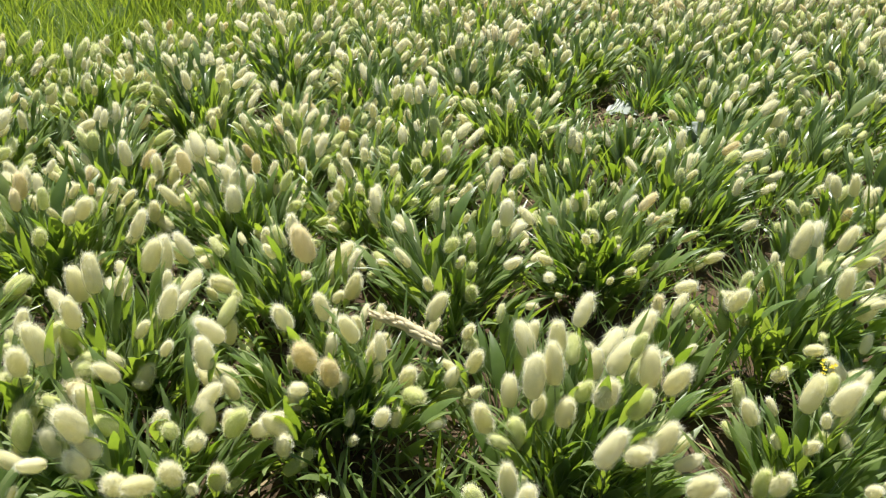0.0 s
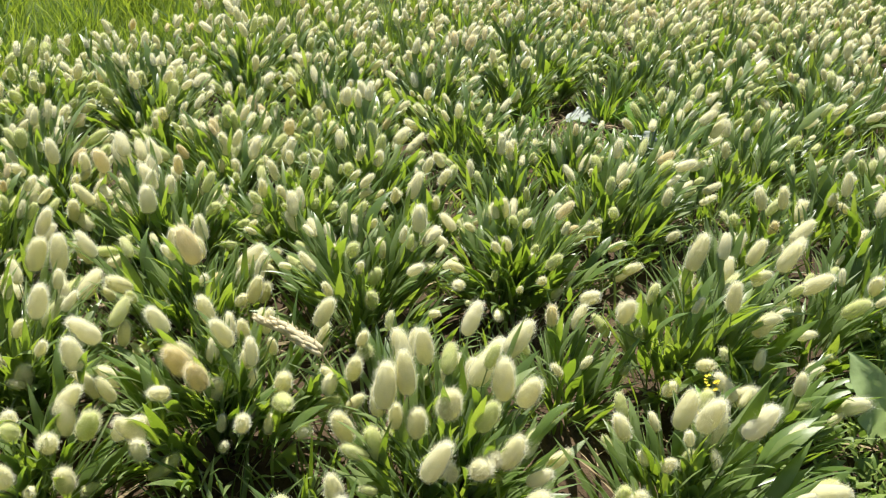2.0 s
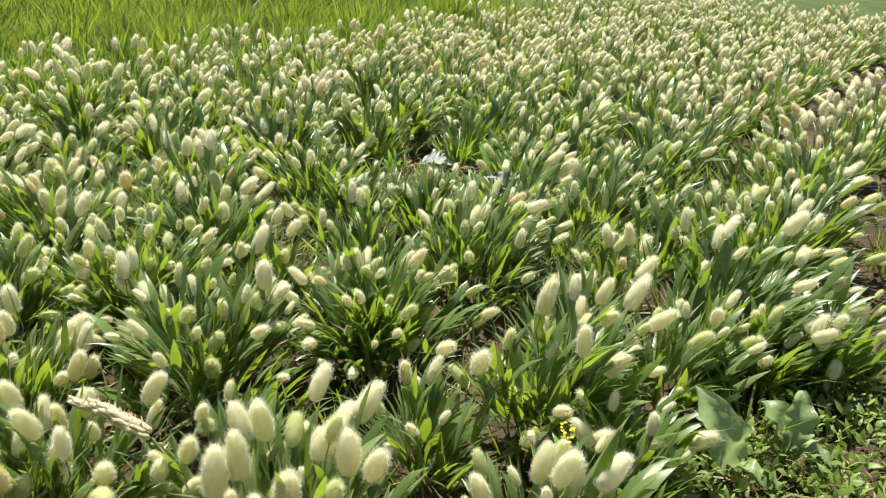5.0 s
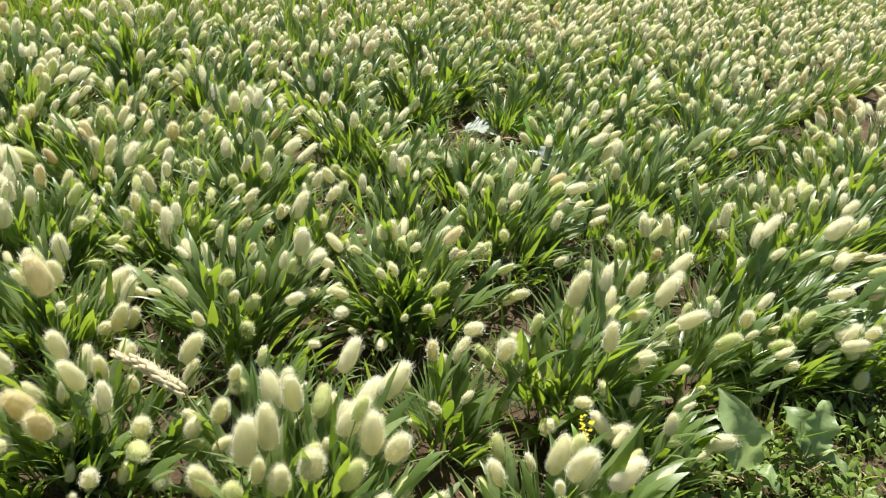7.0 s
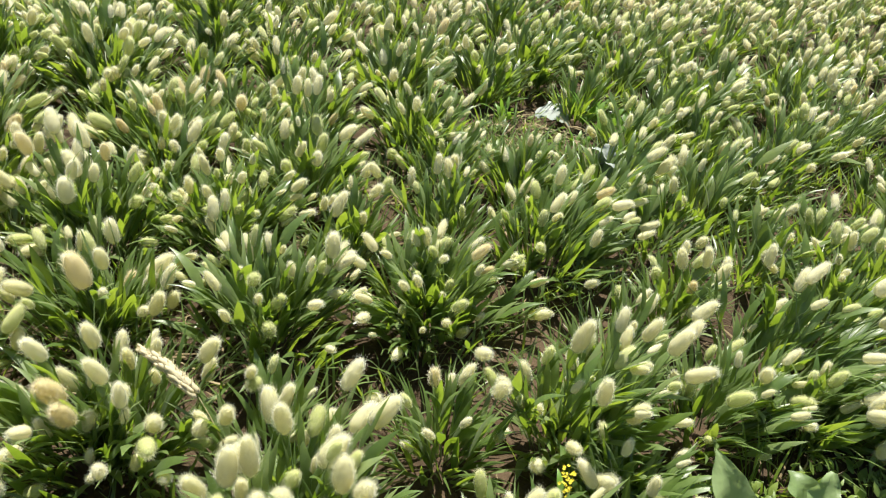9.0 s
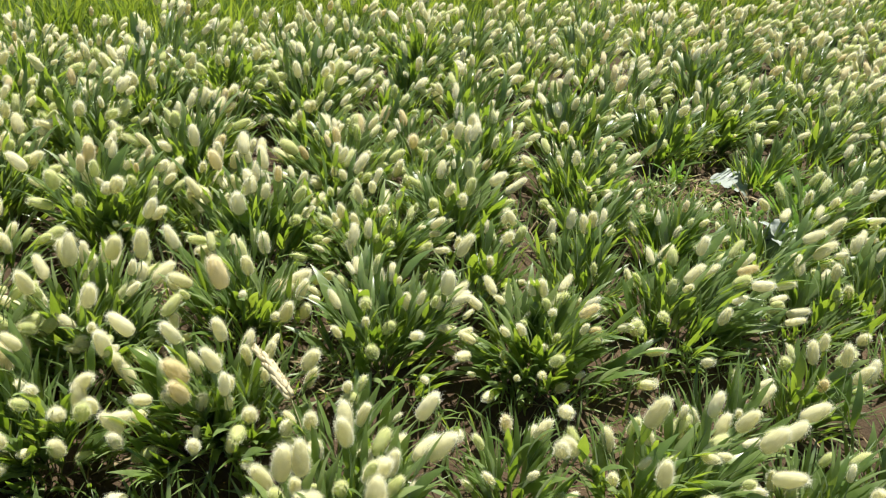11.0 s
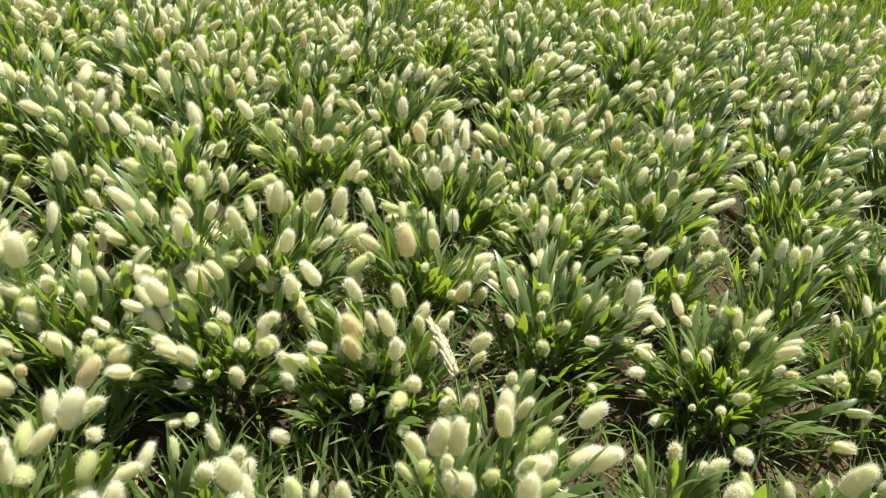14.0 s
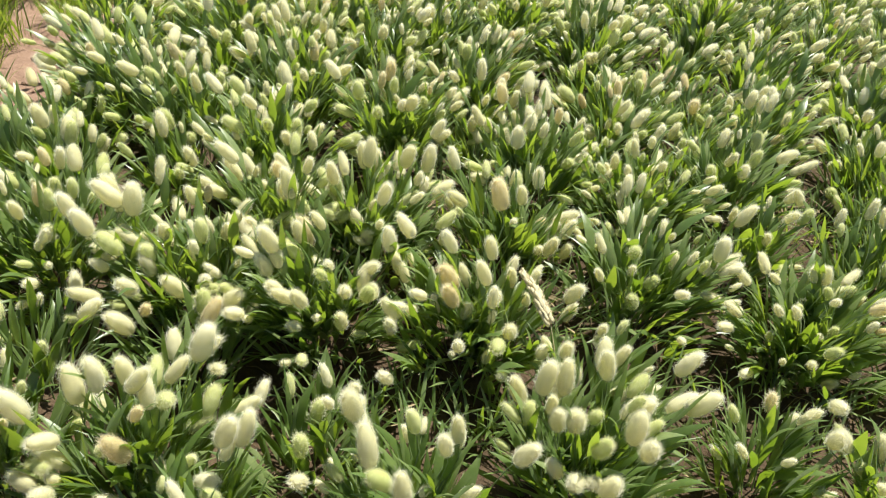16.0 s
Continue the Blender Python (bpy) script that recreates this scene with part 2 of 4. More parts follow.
def fluffy_head(rng, rings, sides, hairs, hair_width, fat, curve, skew, reach=(0.06, 0.15), crown_reach=1.3, down=(0.03, 0.065)):
    """An oval bristly seed head one unit long up z, with its fine bristles; returns vertices and faces."""
    verts, faces = [], []
    half = 0.5 * fat

    def outline(s):
        return half * (4 * s ** (1 + skew) * (1 - s ** (1 + skew))) ** 0.47

    kinds = []
    for shell, off in ((0, 0.0),) + tuple((2, o) for o in down):
        first = len(verts)
        n = rings if shell == 0 else rings - (rings > 5)
        for i in range(n + 1):
            s = 0.5 - 0.5 * math.cos(math.pi * (i + 0.35) / (n + 0.7))
            r = outline(s) + off
            for k in range(sides):
                a = 2 * math.pi * (k + 0.5 * (i % 2)) / sides
                q = r * (1 + rng.uniform(-0.06, 0.06))
                verts.append((q * math.cos(a) + curve * s * s, q * math.sin(a), s + off * 1.3 * (2 * s - 0.75) + rng.uniform(-0.015, 0.015)))
            if i:
                b = first + i * sides
                faces += [(b - sides + k, b - sides + (k + 1) % sides, b + (k + 1) % sides, b + k) for k in range(sides)]
        faces.append(tuple(range(first, first + sides))[::-1])
        faces.append(tuple(range(first + n * sides, first + n * sides + sides)))
        kinds += [shell] * (len(faces) - len(kinds))
    for k in range(hairs):
        s = min(0.985, 0.02 + 0.98 * rng.random() ** 0.9)
        crown = k % 6 == 0
        if crown:
            s = 0.5 + 0.48 * rng.random()
        a = rng.uniform(0, 2 * math.pi)
        r = outline(s) * 0.9
        out = np.array((math.cos(a), math.sin(a), 0.0))
        side = np.array((-math.sin(a), math.cos(a), 0.0))
        up = np.array((0, 0, 1.0))
        lift = (0.7 + 1.6 * s if crown else 0.25 + 1.0 * s) + rng.uniform(-0.35, 0.45)
        way = out + up * lift + side * rng.uniform(-0.6, 0.6)
        way /= np.linalg.norm(way)
        long = rng.uniform(*reach) * (crown_reach if crown else 1.0)
        foot = out * r + up * s + np.array((curve * s * s, 0, 0))
        n = len(verts)
        w = hair_width * (0.7 if crown and crown_reach > 1.5 else 1.0)
        turned = side + out * rng.uniform(-0.8, 0.8)
        verts += [foot - turned * w, foot + turned * w, foot + way * long]
        faces.append((n, n + 1, n + 2))
    return np.array(verts), faces, kinds + [1] * hairs


# leaf blades and seed heads that the nearer plants share
rng = random.Random(11)
LEAVES = []
for i in range(12):
    heap = Heap()
    heap.add(*blade(1.0, rng.uniform(0.13, 0.22), rng.uniform(0.15, 1.2), 8))
    LEAVES.append(heap.mesh("blade", [leaf_mat]))
HEAD_MESHES = []
for m, hair_mat, fuzz_mat in zip(HEADS, BRISTLES, FUZZ):
    row = []
    for i in range(5):
        heap = Heap()
        heap.add_head(fluffy_head(rng, 8, 11, 1200, 0.0026, rng.uniform(0.4, 0.53), rng.uniform(0, 0.12), rng.uniform(-0.28, 0.0), (0.07, 0.19), 1.7, (0.035,)), (0, 1, 2))
        row.append(heap.mesh("head", [m, hair_mat, fuzz_mat]))
    HEAD_MESHES.append(row)
SMALL_HEADS = []
for m, hair_mat, fuzz_mat in zip(HEADS, BRISTLES, FUZZ):
    row = []
    for i in range(6):
        heap = Heap()
        heap.add_head(fluffy_head(rng, 5, 8, 320, 0.006, rng.uniform(0.36, 0.5), rng.uniform(0, 0.12), rng.uniform(-0.28, 0.0), (0.09, 0.22), 1.5, (0.035,)), (0, 1, 2))
        row.append(heap.mesh("head", [m, hair_mat, fuzz_mat]))
    SMALL_HEADS.append(row)


def shoot(rng, tip, foot):
    """A stem's points from foot to tip, that rises first and leans outwards later."""
    foot, tip = np.array(foot), np.array(tip)
    knee = foot + (tip - foot) * np.array((0.32, 0.32, 0.62)) + np.array((rng.uniform(-0.008, 0.008), rng.uniform(-0.008, 0.008), 0))
    return [foot * (1 - s) ** 2 + knee * 2 * s * (1 - s) + tip * s * s for s in (0, 0.2, 0.4, 0.6, 0.8, 1.0)]


def shoots_of(rng, spread, height, count, lean):
    """Tips of a plant's stems, spread like a loose bunch."""
    tips = []
    for i in range(count):
        r = spread * math.sqrt((i + 0.5) / count) * rng.uniform(0.8, 1.1)
        a = i * 2.39996 + rng.uniform(-0.5, 0.5)
        z = height * (1.0 - 0.58 * (r / spread) ** 2) * (rng.uniform(0.86, 1.14) if rng.random() < 0.72 else rng.uniform(0.5, 0.86))
        tips.append((r * math.cos(a) + lean[0] * z / height, r * math.sin(a) + lean[1] * z / height, z))
    return tips


def head_kind(rng, z, height):
    """0 cream, 1 green, 2 tan: the taller ones are riper."""
    q = rng.random() + 0.5 * (z / height - 0.75)
    return 1 if q < 0.36 else 2 if q > 0.97 else 0


SEED = [100]

# bare spots between the clumps, and the open furrow behind the row by the path
BARE = ((-1.34, 1.82), (-1.07, 1.63), (-0.11, 1.81), (0.2, 2.06), (0.48, 2.31), (0.55, 2.47), (0.76, 2.47), (-0.27, 1.48), (-0.37, 1.32), (-0.61, 1.19), (-0.33, 0.94), (0.17, 1.58), (-0.08, 1.24),
        (-0.51, 1.43), (-0.52, 2.33), (0.54, 2.92), (-0.42, 2.22), (0.74, 2.33), (1.82, 2.79), (0.6, 2.62), (0.7, 2.63), (0.88, 2.26), (0.84, 2.2), (1.05, 1.05), (0.95, 0.9), (1.15, 1.08), (0.64, 2.54), (0.7, 2.52), (0.77, 2.6))


def open_ground(a, b, r=0.06):
    u, v = a * math.cos(radians(43)) + b * math.sin(radians(43)), -a * math.sin(radians(43)) + b * math.cos(radians(43))
    furrow = -0.5 < u < 3.6 and abs(v - (0.66 if u > 0.95 else 0.6) - 0.02 * math.sin(u * 4)) < r * (0.7 if u > 1.7 else 0.85 if u > 0.95 else 0.45)
    return furrow or min(math.hypot(a - p, b - q) for p, q in BARE) < r


def near_plant(x, y, spread, height, count, lean, own, close=True):
    """A clump of hare's-tail with its stems, leaf blades and single seed heads. own: place, length in cm and ripeness of its outstanding heads. close: whether its blades are single too."""
    SEED[0] += 1
    rng = random.Random(SEED[0])
    u, v = x * math.cos(radians(43)) + y * math.sin(radians(43)), -x * math.sin(radians(43)) + y * math.cos(radians(43))
    spread, height = spread * (1.06 if v < 0.6 else 1.32 if v < 1.0 and u < 1.2 else 1.2), height * 1.06
    count = max(6, round(count * (1.5 if v > 1.2 and u < 1.9 else 1.24)) - len(own))
    lean = (lean[0], lean[1] + (0.03 if y > 1.75 else 0.0))
    leaning = math.hypot(*lean) > 0.06
    words = "leaning clump of hare's-tail with fluffy cream heads" if leaning else "upright clump of hare's-tail with fluffy cream heads"
    if count < 10:
        words = "small young clump of hare's-tail with few cream heads"
    elif own and height > 0.25:
        words = words.replace("clump", "tall clump")
    plant = tagged(new("hares_tail_plant"), words + " on bare soil", "flowering plant", "clumps of hare's-tail in rows")
    plant.matrix_basis = pose(x, y, 0)
    stems, inner, made = Heap(), Heap(), []
    for hx, hy, hz, cm, ripe in own:
        c = np.array((hx - x, hy - y, hz))
        flat = np.array((c[0], c[1], 0)) * 0.6 + np.array((rng.uniform(-0.08, 0.08) + lean[0], rng.uniform(-0.08, 0.08) + lean[1], 0.24))
        way = flat / np.linalg.norm(flat)
        way[2] = max(way[2], 0.25)
        way /= np.linalg.norm(way)
        cm *= 1.1 if hx < -0.1 else 0.98
        made.append((c - way * cm * 0.005, way, cm * 0.01, 2 if ripe > 0.75 else 0))
    for tip in shoots_of(rng, spread, height, count, lean):
        long = rng.choice((rng.uniform(0.027, 0.036), rng.uniform(0.036, 0.048), rng.uniform(0.046, 0.06))) * (0.93 if x > -0.2 else 1.06)
        if open_ground(x + tip[0], y + tip[1]):
            continue
        out = 1.0 + 1.3 * (math.hypot(tip[0], tip[1]) / spread) ** 2
        way = np.array((tip[0] * out + lean[0] + rng.uniform(-0.13, 0.13), tip[1] * out + lean[1] + rng.uniform(-0.13, 0.13), 0.25))
        way /= np.linalg.norm(way)
        made.append((np.array(tip), way, long, head_kind(rng, tip[2], height)))
    for tip, way, long, kind in made:
        foot = (tip[0] * 0.34 + rng.uniform(-0.02, 0.02), tip[1] * 0.34 + rng.uniform(-0.02, 0.02), -0.005)
        line = shoot(rng, tip, foot)
        line[-2] = line[-1] - way * 0.03
        stems.add(*tube(line, 0.0016, 0.0009))
        head = part("seed_head", rng.choice((HEAD_MESHES if close else SMALL_HEADS)[kind]), plant, ("", "unripe pale green seed head", "ripe tan seed head")[kind])
        fat = rng.uniform(0.92, 1.1)
        head.matrix_basis = Matrix.Translation(Vector(tip)) @ aim(way, rng.uniform(0, 6.28)).to_4x4() @ Matrix.Diagonal((long * fat, long * fat, long, 1))
        for k in range(8 if close else 7):
            s = rng.uniform(0.1, 0.84 if k < 3 else 0.65)
            i = min(4, int(s * 5))
            p = line[i] + (line[i + 1] - line[i]) * (s * 5 - i)
            if k < 2 and close:
                add_leaf(rng, plant, p, way * np.array((1, 1, 1.9)), rng.uniform(0.085, 0.15) * (1.1 - 0.3 * s), 0.28)
            elif k < 5:
                loose_leaf(rng, inner, p, way * np.array((1, 1, 1.6)), rng.uniform(0.08, 0.14) * (1.1 - 0.3 * s), 0.28, rng.uniform(0.12, 0.21), 5)
            else:
                loose_leaf(rng, inner, p, way * np.array((1, 1, 1.3)), rng.uniform(0.09, 0.15) * (1.1 - 0.3 * s), 0.4, rng.uniform(0.045, 0.075), 4)
    for k in range(100 if close else 80):
        a, r = rng.uniform(0, 6.28), spread * 0.62 * math.sqrt(rng.random())
        p = (r * math.cos(a), r * math.sin(a), 0)
        way, long = (math.cos(a) + lean[0] * 2, math.sin(a) + lean[1] * 2, rng.uniform(0.6, 3.0)), rng.uniform(0.1, 0.17)
        if close and k % 8 == 0:
            add_leaf(rng, plant, p, way, long, 0.3)
        else:
            loose_leaf(rng, inner, p, way, long, 0.3, rng.choice((0.04, 0.06, 0.085)), 4)
    part("stalk", stems.mesh("stalk", [stem_mat]), plant, kind="stuff")
    part("foliage", inner.mesh("foliage", [leaf_far_mat]), plant, kind="stuff")
    return plant


def add_leaf(rng, plant, place, way, long, loose):
    way = np.array(way, dtype=float) + np.array((rng.uniform(-loose, loose), rng.uniform(-loose, loose), rng.uniform(0, 0.3)))
    spin = math.atan2(way[1], way[0])
    tilt = math.atan2(math.hypot(way[0], way[1]), way[2])
    leaf = part("leaf_blade", rng.choice(LEAVES), plant)
    wide = rng.uniform(0.75, 1.25)
    leaf.matrix_basis = Matrix.Translation(Vector(place)) @ Matrix.Rotation(spin + rng.uniform(-0.5, 0.5), 4, "Z") @ Matrix.Rotation(tilt, 4, "Y") @ Matrix.Rotation(rng.uniform(-0.8, 0.8), 4, "Z") @ Matrix.Diagonal((long, long * wide, long, 1))


def plant_meshes(seed):
    """The massed leaves, stems and heads of a plant further off."""
    rng = random.Random(seed)
    spread, height, lean = rng.uniform(0.19, 0.23), rng.uniform(0.21, 0.27), (rng.uniform(0.01, 0.08), rng.uniform(0.0, 0.06))
    leaves, stems, heads = Heap(), Heap(), Heap()
    for tip in shoots_of(rng, spread, height, 28, lean):
        tip = np.array(tip)
        foot = (tip[0] * 0.34, tip[1] * 0.34, -0.005)
        line = shoot(rng, tip, foot)
        stems.add(*tube([line[0], line[3], line[5]], 0.0016, 0.001, 3))
        way = np.array((tip[0] * 1.2 + lean[0] + rng.uniform(-0.12, 0.12), tip[1] * 1.2 + lean[1] + rng.uniform(-0.12, 0.12), 0.26))
        way /= np.linalg.norm(way)
        long = rng.uniform(0.038, 0.057)
        turn = np.array(aim(way, rng.uniform(0, 6.28)))
        kind = head_kind(rng, tip[2], height)
        heads.add_head(fluffy_head(rng, 4, 6, 70, 0.0095, rng.uniform(0.38, 0.49), rng.uniform(0, 0.1), rng.uniform(-0.2, 0.0), (0.12, 0.26), 1.4, (0.05,)), (kind, 3 + kind, 6 + kind), lambda v: (turn @ (v * long).T).T + tip)
        for k in range(5):
            s = rng.uniform(0.1, 0.75)
            p = line[min(4, int(s * 5))]
            loose_leaf(rng, leaves, p, way * np.array((1, 1, 1.4)), rng.uniform(0.08, 0.13), 0.32, 0.12 if k < 1 else 0.06, 3)
    for k in range(40):
        a = rng.uniform(0, 6.28)
        loose_leaf(rng, leaves, (0.03 * math.cos(a), 0.03 * math.sin(a), 0), (math.cos(a) + lean[0], math.sin(a) + lean[1], rng.uniform(0.5, 1.6)), rng.uniform(0.12, 0.2), 0.3, segments=3)
    return leaves.mesh("leaves", [leaf_far_mat]), stems.mesh("stems", [stem_mat]), heads.mesh("seed_heads", HEADS_FAR + BRISTLES + FUZZ)


def loose_leaf(rng, heap, place, way, long, loose, width=0.118, segments=4):
    way = np.array(way, dtype=float) + np.array((rng.uniform(-loose, loose), rng.uniform(-loose, loose), rng.uniform(0, 0.3)))
    spin, tilt = math.atan2(way[1], way[0]), math.atan2(math.hypot(way[0], way[1]), way[2])
    m = np.array((Matrix.Rotation(spin + rng.uniform(-0.5, 0.5), 3, "Z") @ Matrix.Rotation(tilt, 3, "Y") @ Matrix.Rotation(rng.uniform(-0.8, 0.8), 3, "Z")))
    v, f = blade(long, long * width * rng.uniform(0.8, 1.2), rng.uniform(0.1, 1.15), segments)
    heap.add((m @ v.T).T + np.array(place), f)


# ---- ground ----
ROW = radians(43)                                          # the rows' direction
ALONG, ACROSS = (math.cos(ROW), math.sin(ROW)), (-math.sin(ROW), math.cos(ROW))


def bed(x, y):
    """A place in the bed's own axes: along the rows and across them, away from the path."""
    return x * ALONG[0] + y * ALONG[1], x * ACROSS[0] + y * ACROSS[1]


def place(u, v):
    return u * ALONG[0] + v * ACROSS[0], u * ALONG[1] + v * ACROSS[1]


near = np.concatenate([np.arange(-3.0, 4.0, 0.05)])
xs = np.concatenate([[-900, -300, -100, -40, -20, -12, -8, -6, -5, -4, -3.5], near, [4.2, 4.6, 5, 6, 8, 12, 20, 40, 100, 300, 900]])
ys = np.concatenate([[-900, -300, -100, -40, -20, -10, -6, -4, -3, -2, -1.5, -1], np.arange(-0.6, 5.0, 0.05), [5.3, 6, 7, 9, 12, 20, 40, 100, 300, 900]])
gx, gy = np.meshgrid(xs, ys, indexing="ij")
gz = np.zeros_like(gx)
for i in range(gx.shape[0]):
    for j in range(gx.shape[1]):
        a, b = gx[i, j], gy[i, j]
        if -3.2 < a < 4.2 and -0.8 < b < 5.2:
            v = bed(a, b)[1]
            gz[i, j] = 0.012 * math.cos((v - 0.47) * 2 * math.pi / 0.4) * (1 if 0.2 < v < 3.3 else 0) + 0.016 * noise.noise((a * 4, b * 4, 0)) + 0.009 * noise.noise((a * 17, b * 17, 3)) - 0.012
ground = Heap()
nx, ny = gx.shape
idx = np.arange(nx * ny).reshape(nx, ny)
ground.add(np.stack([gx.ravel(), gy.ravel(), gz.ravel()], 1), np.stack([idx[:-1, :-1], idx[1:, :-1], idx[1:, 1:], idx[:-1, 1:]], -1).reshape(-1, 4).tolist())
tagged(new("ground", ground.mesh("ground", [soil_mat])), "dry brown garden soil with crumbs and shallow furrows", "soil", kind="structure")


# ---- lush grass beyond the bed ----
def meadow(name, count, u0, u1, v0, v1, tall, label, keep=lambda u, v: True, seed=5):
    """Tufts of long thin blades that arch over, thicker in some places than in others."""
    rng = random.Random(seed)
    heap = Heap()
    done = 0
    while done < count:
        u, v = rng.uniform(u0, u1), rng.uniform(v0, v1)
        x, y = place(u, v)
        if not keep(u, v) or noise.noise((x * 4, y * 4, 9)) < rng.uniform(-0.35, 0.4):
            continue
        size = tall * (1 + 1.1 * noise.noise((x * 2.6, y * 2.6, 4))) * rng.uniform(0.8, 1.2)
        lean = (0.25 * noise.noise((x * 1.5, y * 1.5, 1)) + 0.1, 0.25 * noise.noise((x * 1.5, y * 1.5, 2)))
        for k in range(10):
            a, q = rng.uniform(0, 6.28), 0.035 * math.sqrt(rng.random())
            loose_leaf(rng, heap, (x + q * math.cos(a), y + q * math.sin(a), -0.01), (0.38 * math.cos(a) + lean[0], 0.38 * math.sin(a) + lean[1], 1), size * rng.uniform(0.5, 1.25), 0.3, rng.uniform(0.02, 0.04), 3)
        done += 10
    return tagged(new(name, heap.mesh(name, [lawn_mat])), label, "grass", kind="stuff")


meadow("meadow_grass", 52000, -1.6, 6.2, 3.14, 6.3, 0.2, "long bright green grass growing wild beyond the bed")
meadow("verge_grass", 15000, -1.9, -0.75, 0.6, 3.3, 0.15, "long bright green grass at the end of the bed", keep=lambda u, v: u < -0.88 + 0.1 * math.sin(v * 5), seed=6)

meadow("weedy_grass", 5400, 1.5, 7.0, -0.6, 0.16, 0.11, "low weedy grass along the near side of the bed", seed=7)

# ---- the hare's-tail grass ----
# row by the path
near_plant(-0.42, 0.22, 0.14, 0.24, 24, (0, 0), [])
near_plant(-0.22, 0.36, 0.15, 0.25, 28, (0.02, 0), [(-0.371, 0.52, 0.163, 5, 0.5), (-0.215, 0.585, 0.114, 4.6, 0.2), (-0.209, 0.495, 0.299, 6, 0.2), (-0.278, 0.359, 0.274, 5.6, 0.1), (-0.218, 0.402, 0.255, 5, 0.1), (-0.293, 0.253, 0.28, 6.5, 0.1), (-0.304, 0.566, 0.256, 5, 0.8), (-0.287, 0.405, 0.24, 5.6, 0.1), (-0.319, 0.339, 0.24, 6, 0.1)])
near_plant(-0.07, 0.36, 0.11, 0.22, 12, (0, 0), [(-0.06, 0.435, 0.28, 6.8, 0.2), (-0.069, 0.469, 0.25, 6.4, 0.1)])
near_plant(0.13, 0.6, 0.13, 0.25, 22, (0, 0), [(-0.056, 0.662, 0.142, 5.6, 0.2), (0.255, 0.684, 0.303, 5.5, 0.3), (0, 0.624, 0.19, 5, 0.1), (0.021, 0.584, 0.28, 6.4, 0.1), (0.088, 0.555, 0.28, 6.6, 0.1), (0.17, 0.539, 0.28, 6, 0.1)])
near_plant(0.27, 0.86, 0.15, 0.27, 34, (0.02, -0.02), [(0.298, 1.095, 0.215, 6, 0.2), (0.185, 0.825, 0.29, 6.5, 0.1), (0.192, 0.994, 0.226, 6, 0.3), (0.228, 0.927, 0.278, 6.2, 0.1), (0.296, 0.964, 0.204, 5, 0), (0.334, 0.83, 0.3, 6, 0), (0.365, 0.815, 0.295, 6, 0), (0.266, 0.778, 0.303, 5.5, 0), (0.21, 0.835, 0.303, 6.2, 0), (0.207, 1.032, 0.208, 5, 0.4), (0.268, 1.038, 0.156, 5.2, 0), (0.365, 0.995, 0.25, 6.4, 0.1), (0.122, 0.853, 0.194, 6, 0.1), (0.33, 1.022, 0.198, 6, 0.2), (0.307, 0.742, 0.239, 5.4, 0), (0.347, 0.766, 0.24, 5.6, 0.1), (0.165, 0.917, 0.189, 5, 0.2), (0.31, 0.88, 0.282, 6.2, 0.1), (0.37, 0.691, 0.24, 5.6, 0.1)])
near_plant(0.7, 1.2, 0.16, 0.26, 30, (0.05, -0.02), [(0.663, 1.161, 0.314, 6.5, 0.1), (0.695, 1.063, 0.29, 5.6, 0.1), (0.883, 1.187, 0.247, 6, 0.2), (0.885, 1.287, 0.256, 5.4, 0.1), (0.78, 1.31, 0.2, 5, 0.1), (0.81, 1.277, 0.257, 5.4, 0), (0.772, 1.102, 0.216, 5, 0), (0.729, 1.019, 0.136, 6, 0), (0.89, 1, 0.14, 6, 0.1), (0.6, 1.25, 0.13, 5.5, 0.2), (0.549, 1.118, 0.22, 5, 0), (0.539, 1.076, 0.25, 6, 0.1), (0.627, 1.19, 0.103, 4.6, 0.1), (0.62, 1.036, 0.132, 4.6, 0.1), (0.85, 1.239, 0.27, 6, 0.1), (0.852, 1.458, 0.18, 5, 0.1), (0.913, 1.338, 0.27, 5.6, 0.1)])
near_plant(0.6, 0.84, 0.15, 0.22, 26, (0.04, 0), [(0.636, 0.885, 0.191, 6.2, 0), (0.598, 0.901, 0.202, 6, 0.1), (0.604, 0.842, 0.247, 6, 0.1)])
near_plant(1.18, 1.45, 0.2, 0.23, 25, (0.12, 0), [(1.034, 1.265, 0.203, 4.8, 0.3), (1.026, 1.591, 0.199, 5, 0.2), (0.918, 1.554, 0.24, 5, 0.1), (1.1, 1.568, 0.274, 5.4, 0.3), (1.177, 1.55, 0.236, 5.6, 0.2), (1.059, 1.656, 0.168, 5.4, 0.2), (1.189, 1.532, 0.27, 6, 0.2), (1.302, 1.478, 0.3, 6.4, 0.3), (1.266, 1.286, 0.165, 5.4, 0.2)])
near_plant(1.58, 1.86, 0.19, 0.22, 23, (0.1, 0), [(1.372, 1.778, 0.22, 5.4, 0.1)])
near_plant(0.77, 1.03, 0.11, 0.18, 7, (0.02, 0), [])
near_plant(0.98, 1.3, 0.13, 0.19, 11, (0.06, -0.02), [])
near_plant(1.38, 1.36, 0.13, 0.19, 9, (0.03, -0.03), [(1.277, 1.218, 0.1, 4.6, 0.1), (1.271, 1.261, 0.14, 4.6, 0.1), (1.254, 1.265, 0.17, 5, 0.1), (1.272, 1.237, 0.2, 5, 0.2)])
near_plant(1.2, 1.33, 0.1, 0.17, 7, (0.04, -0.03), [])
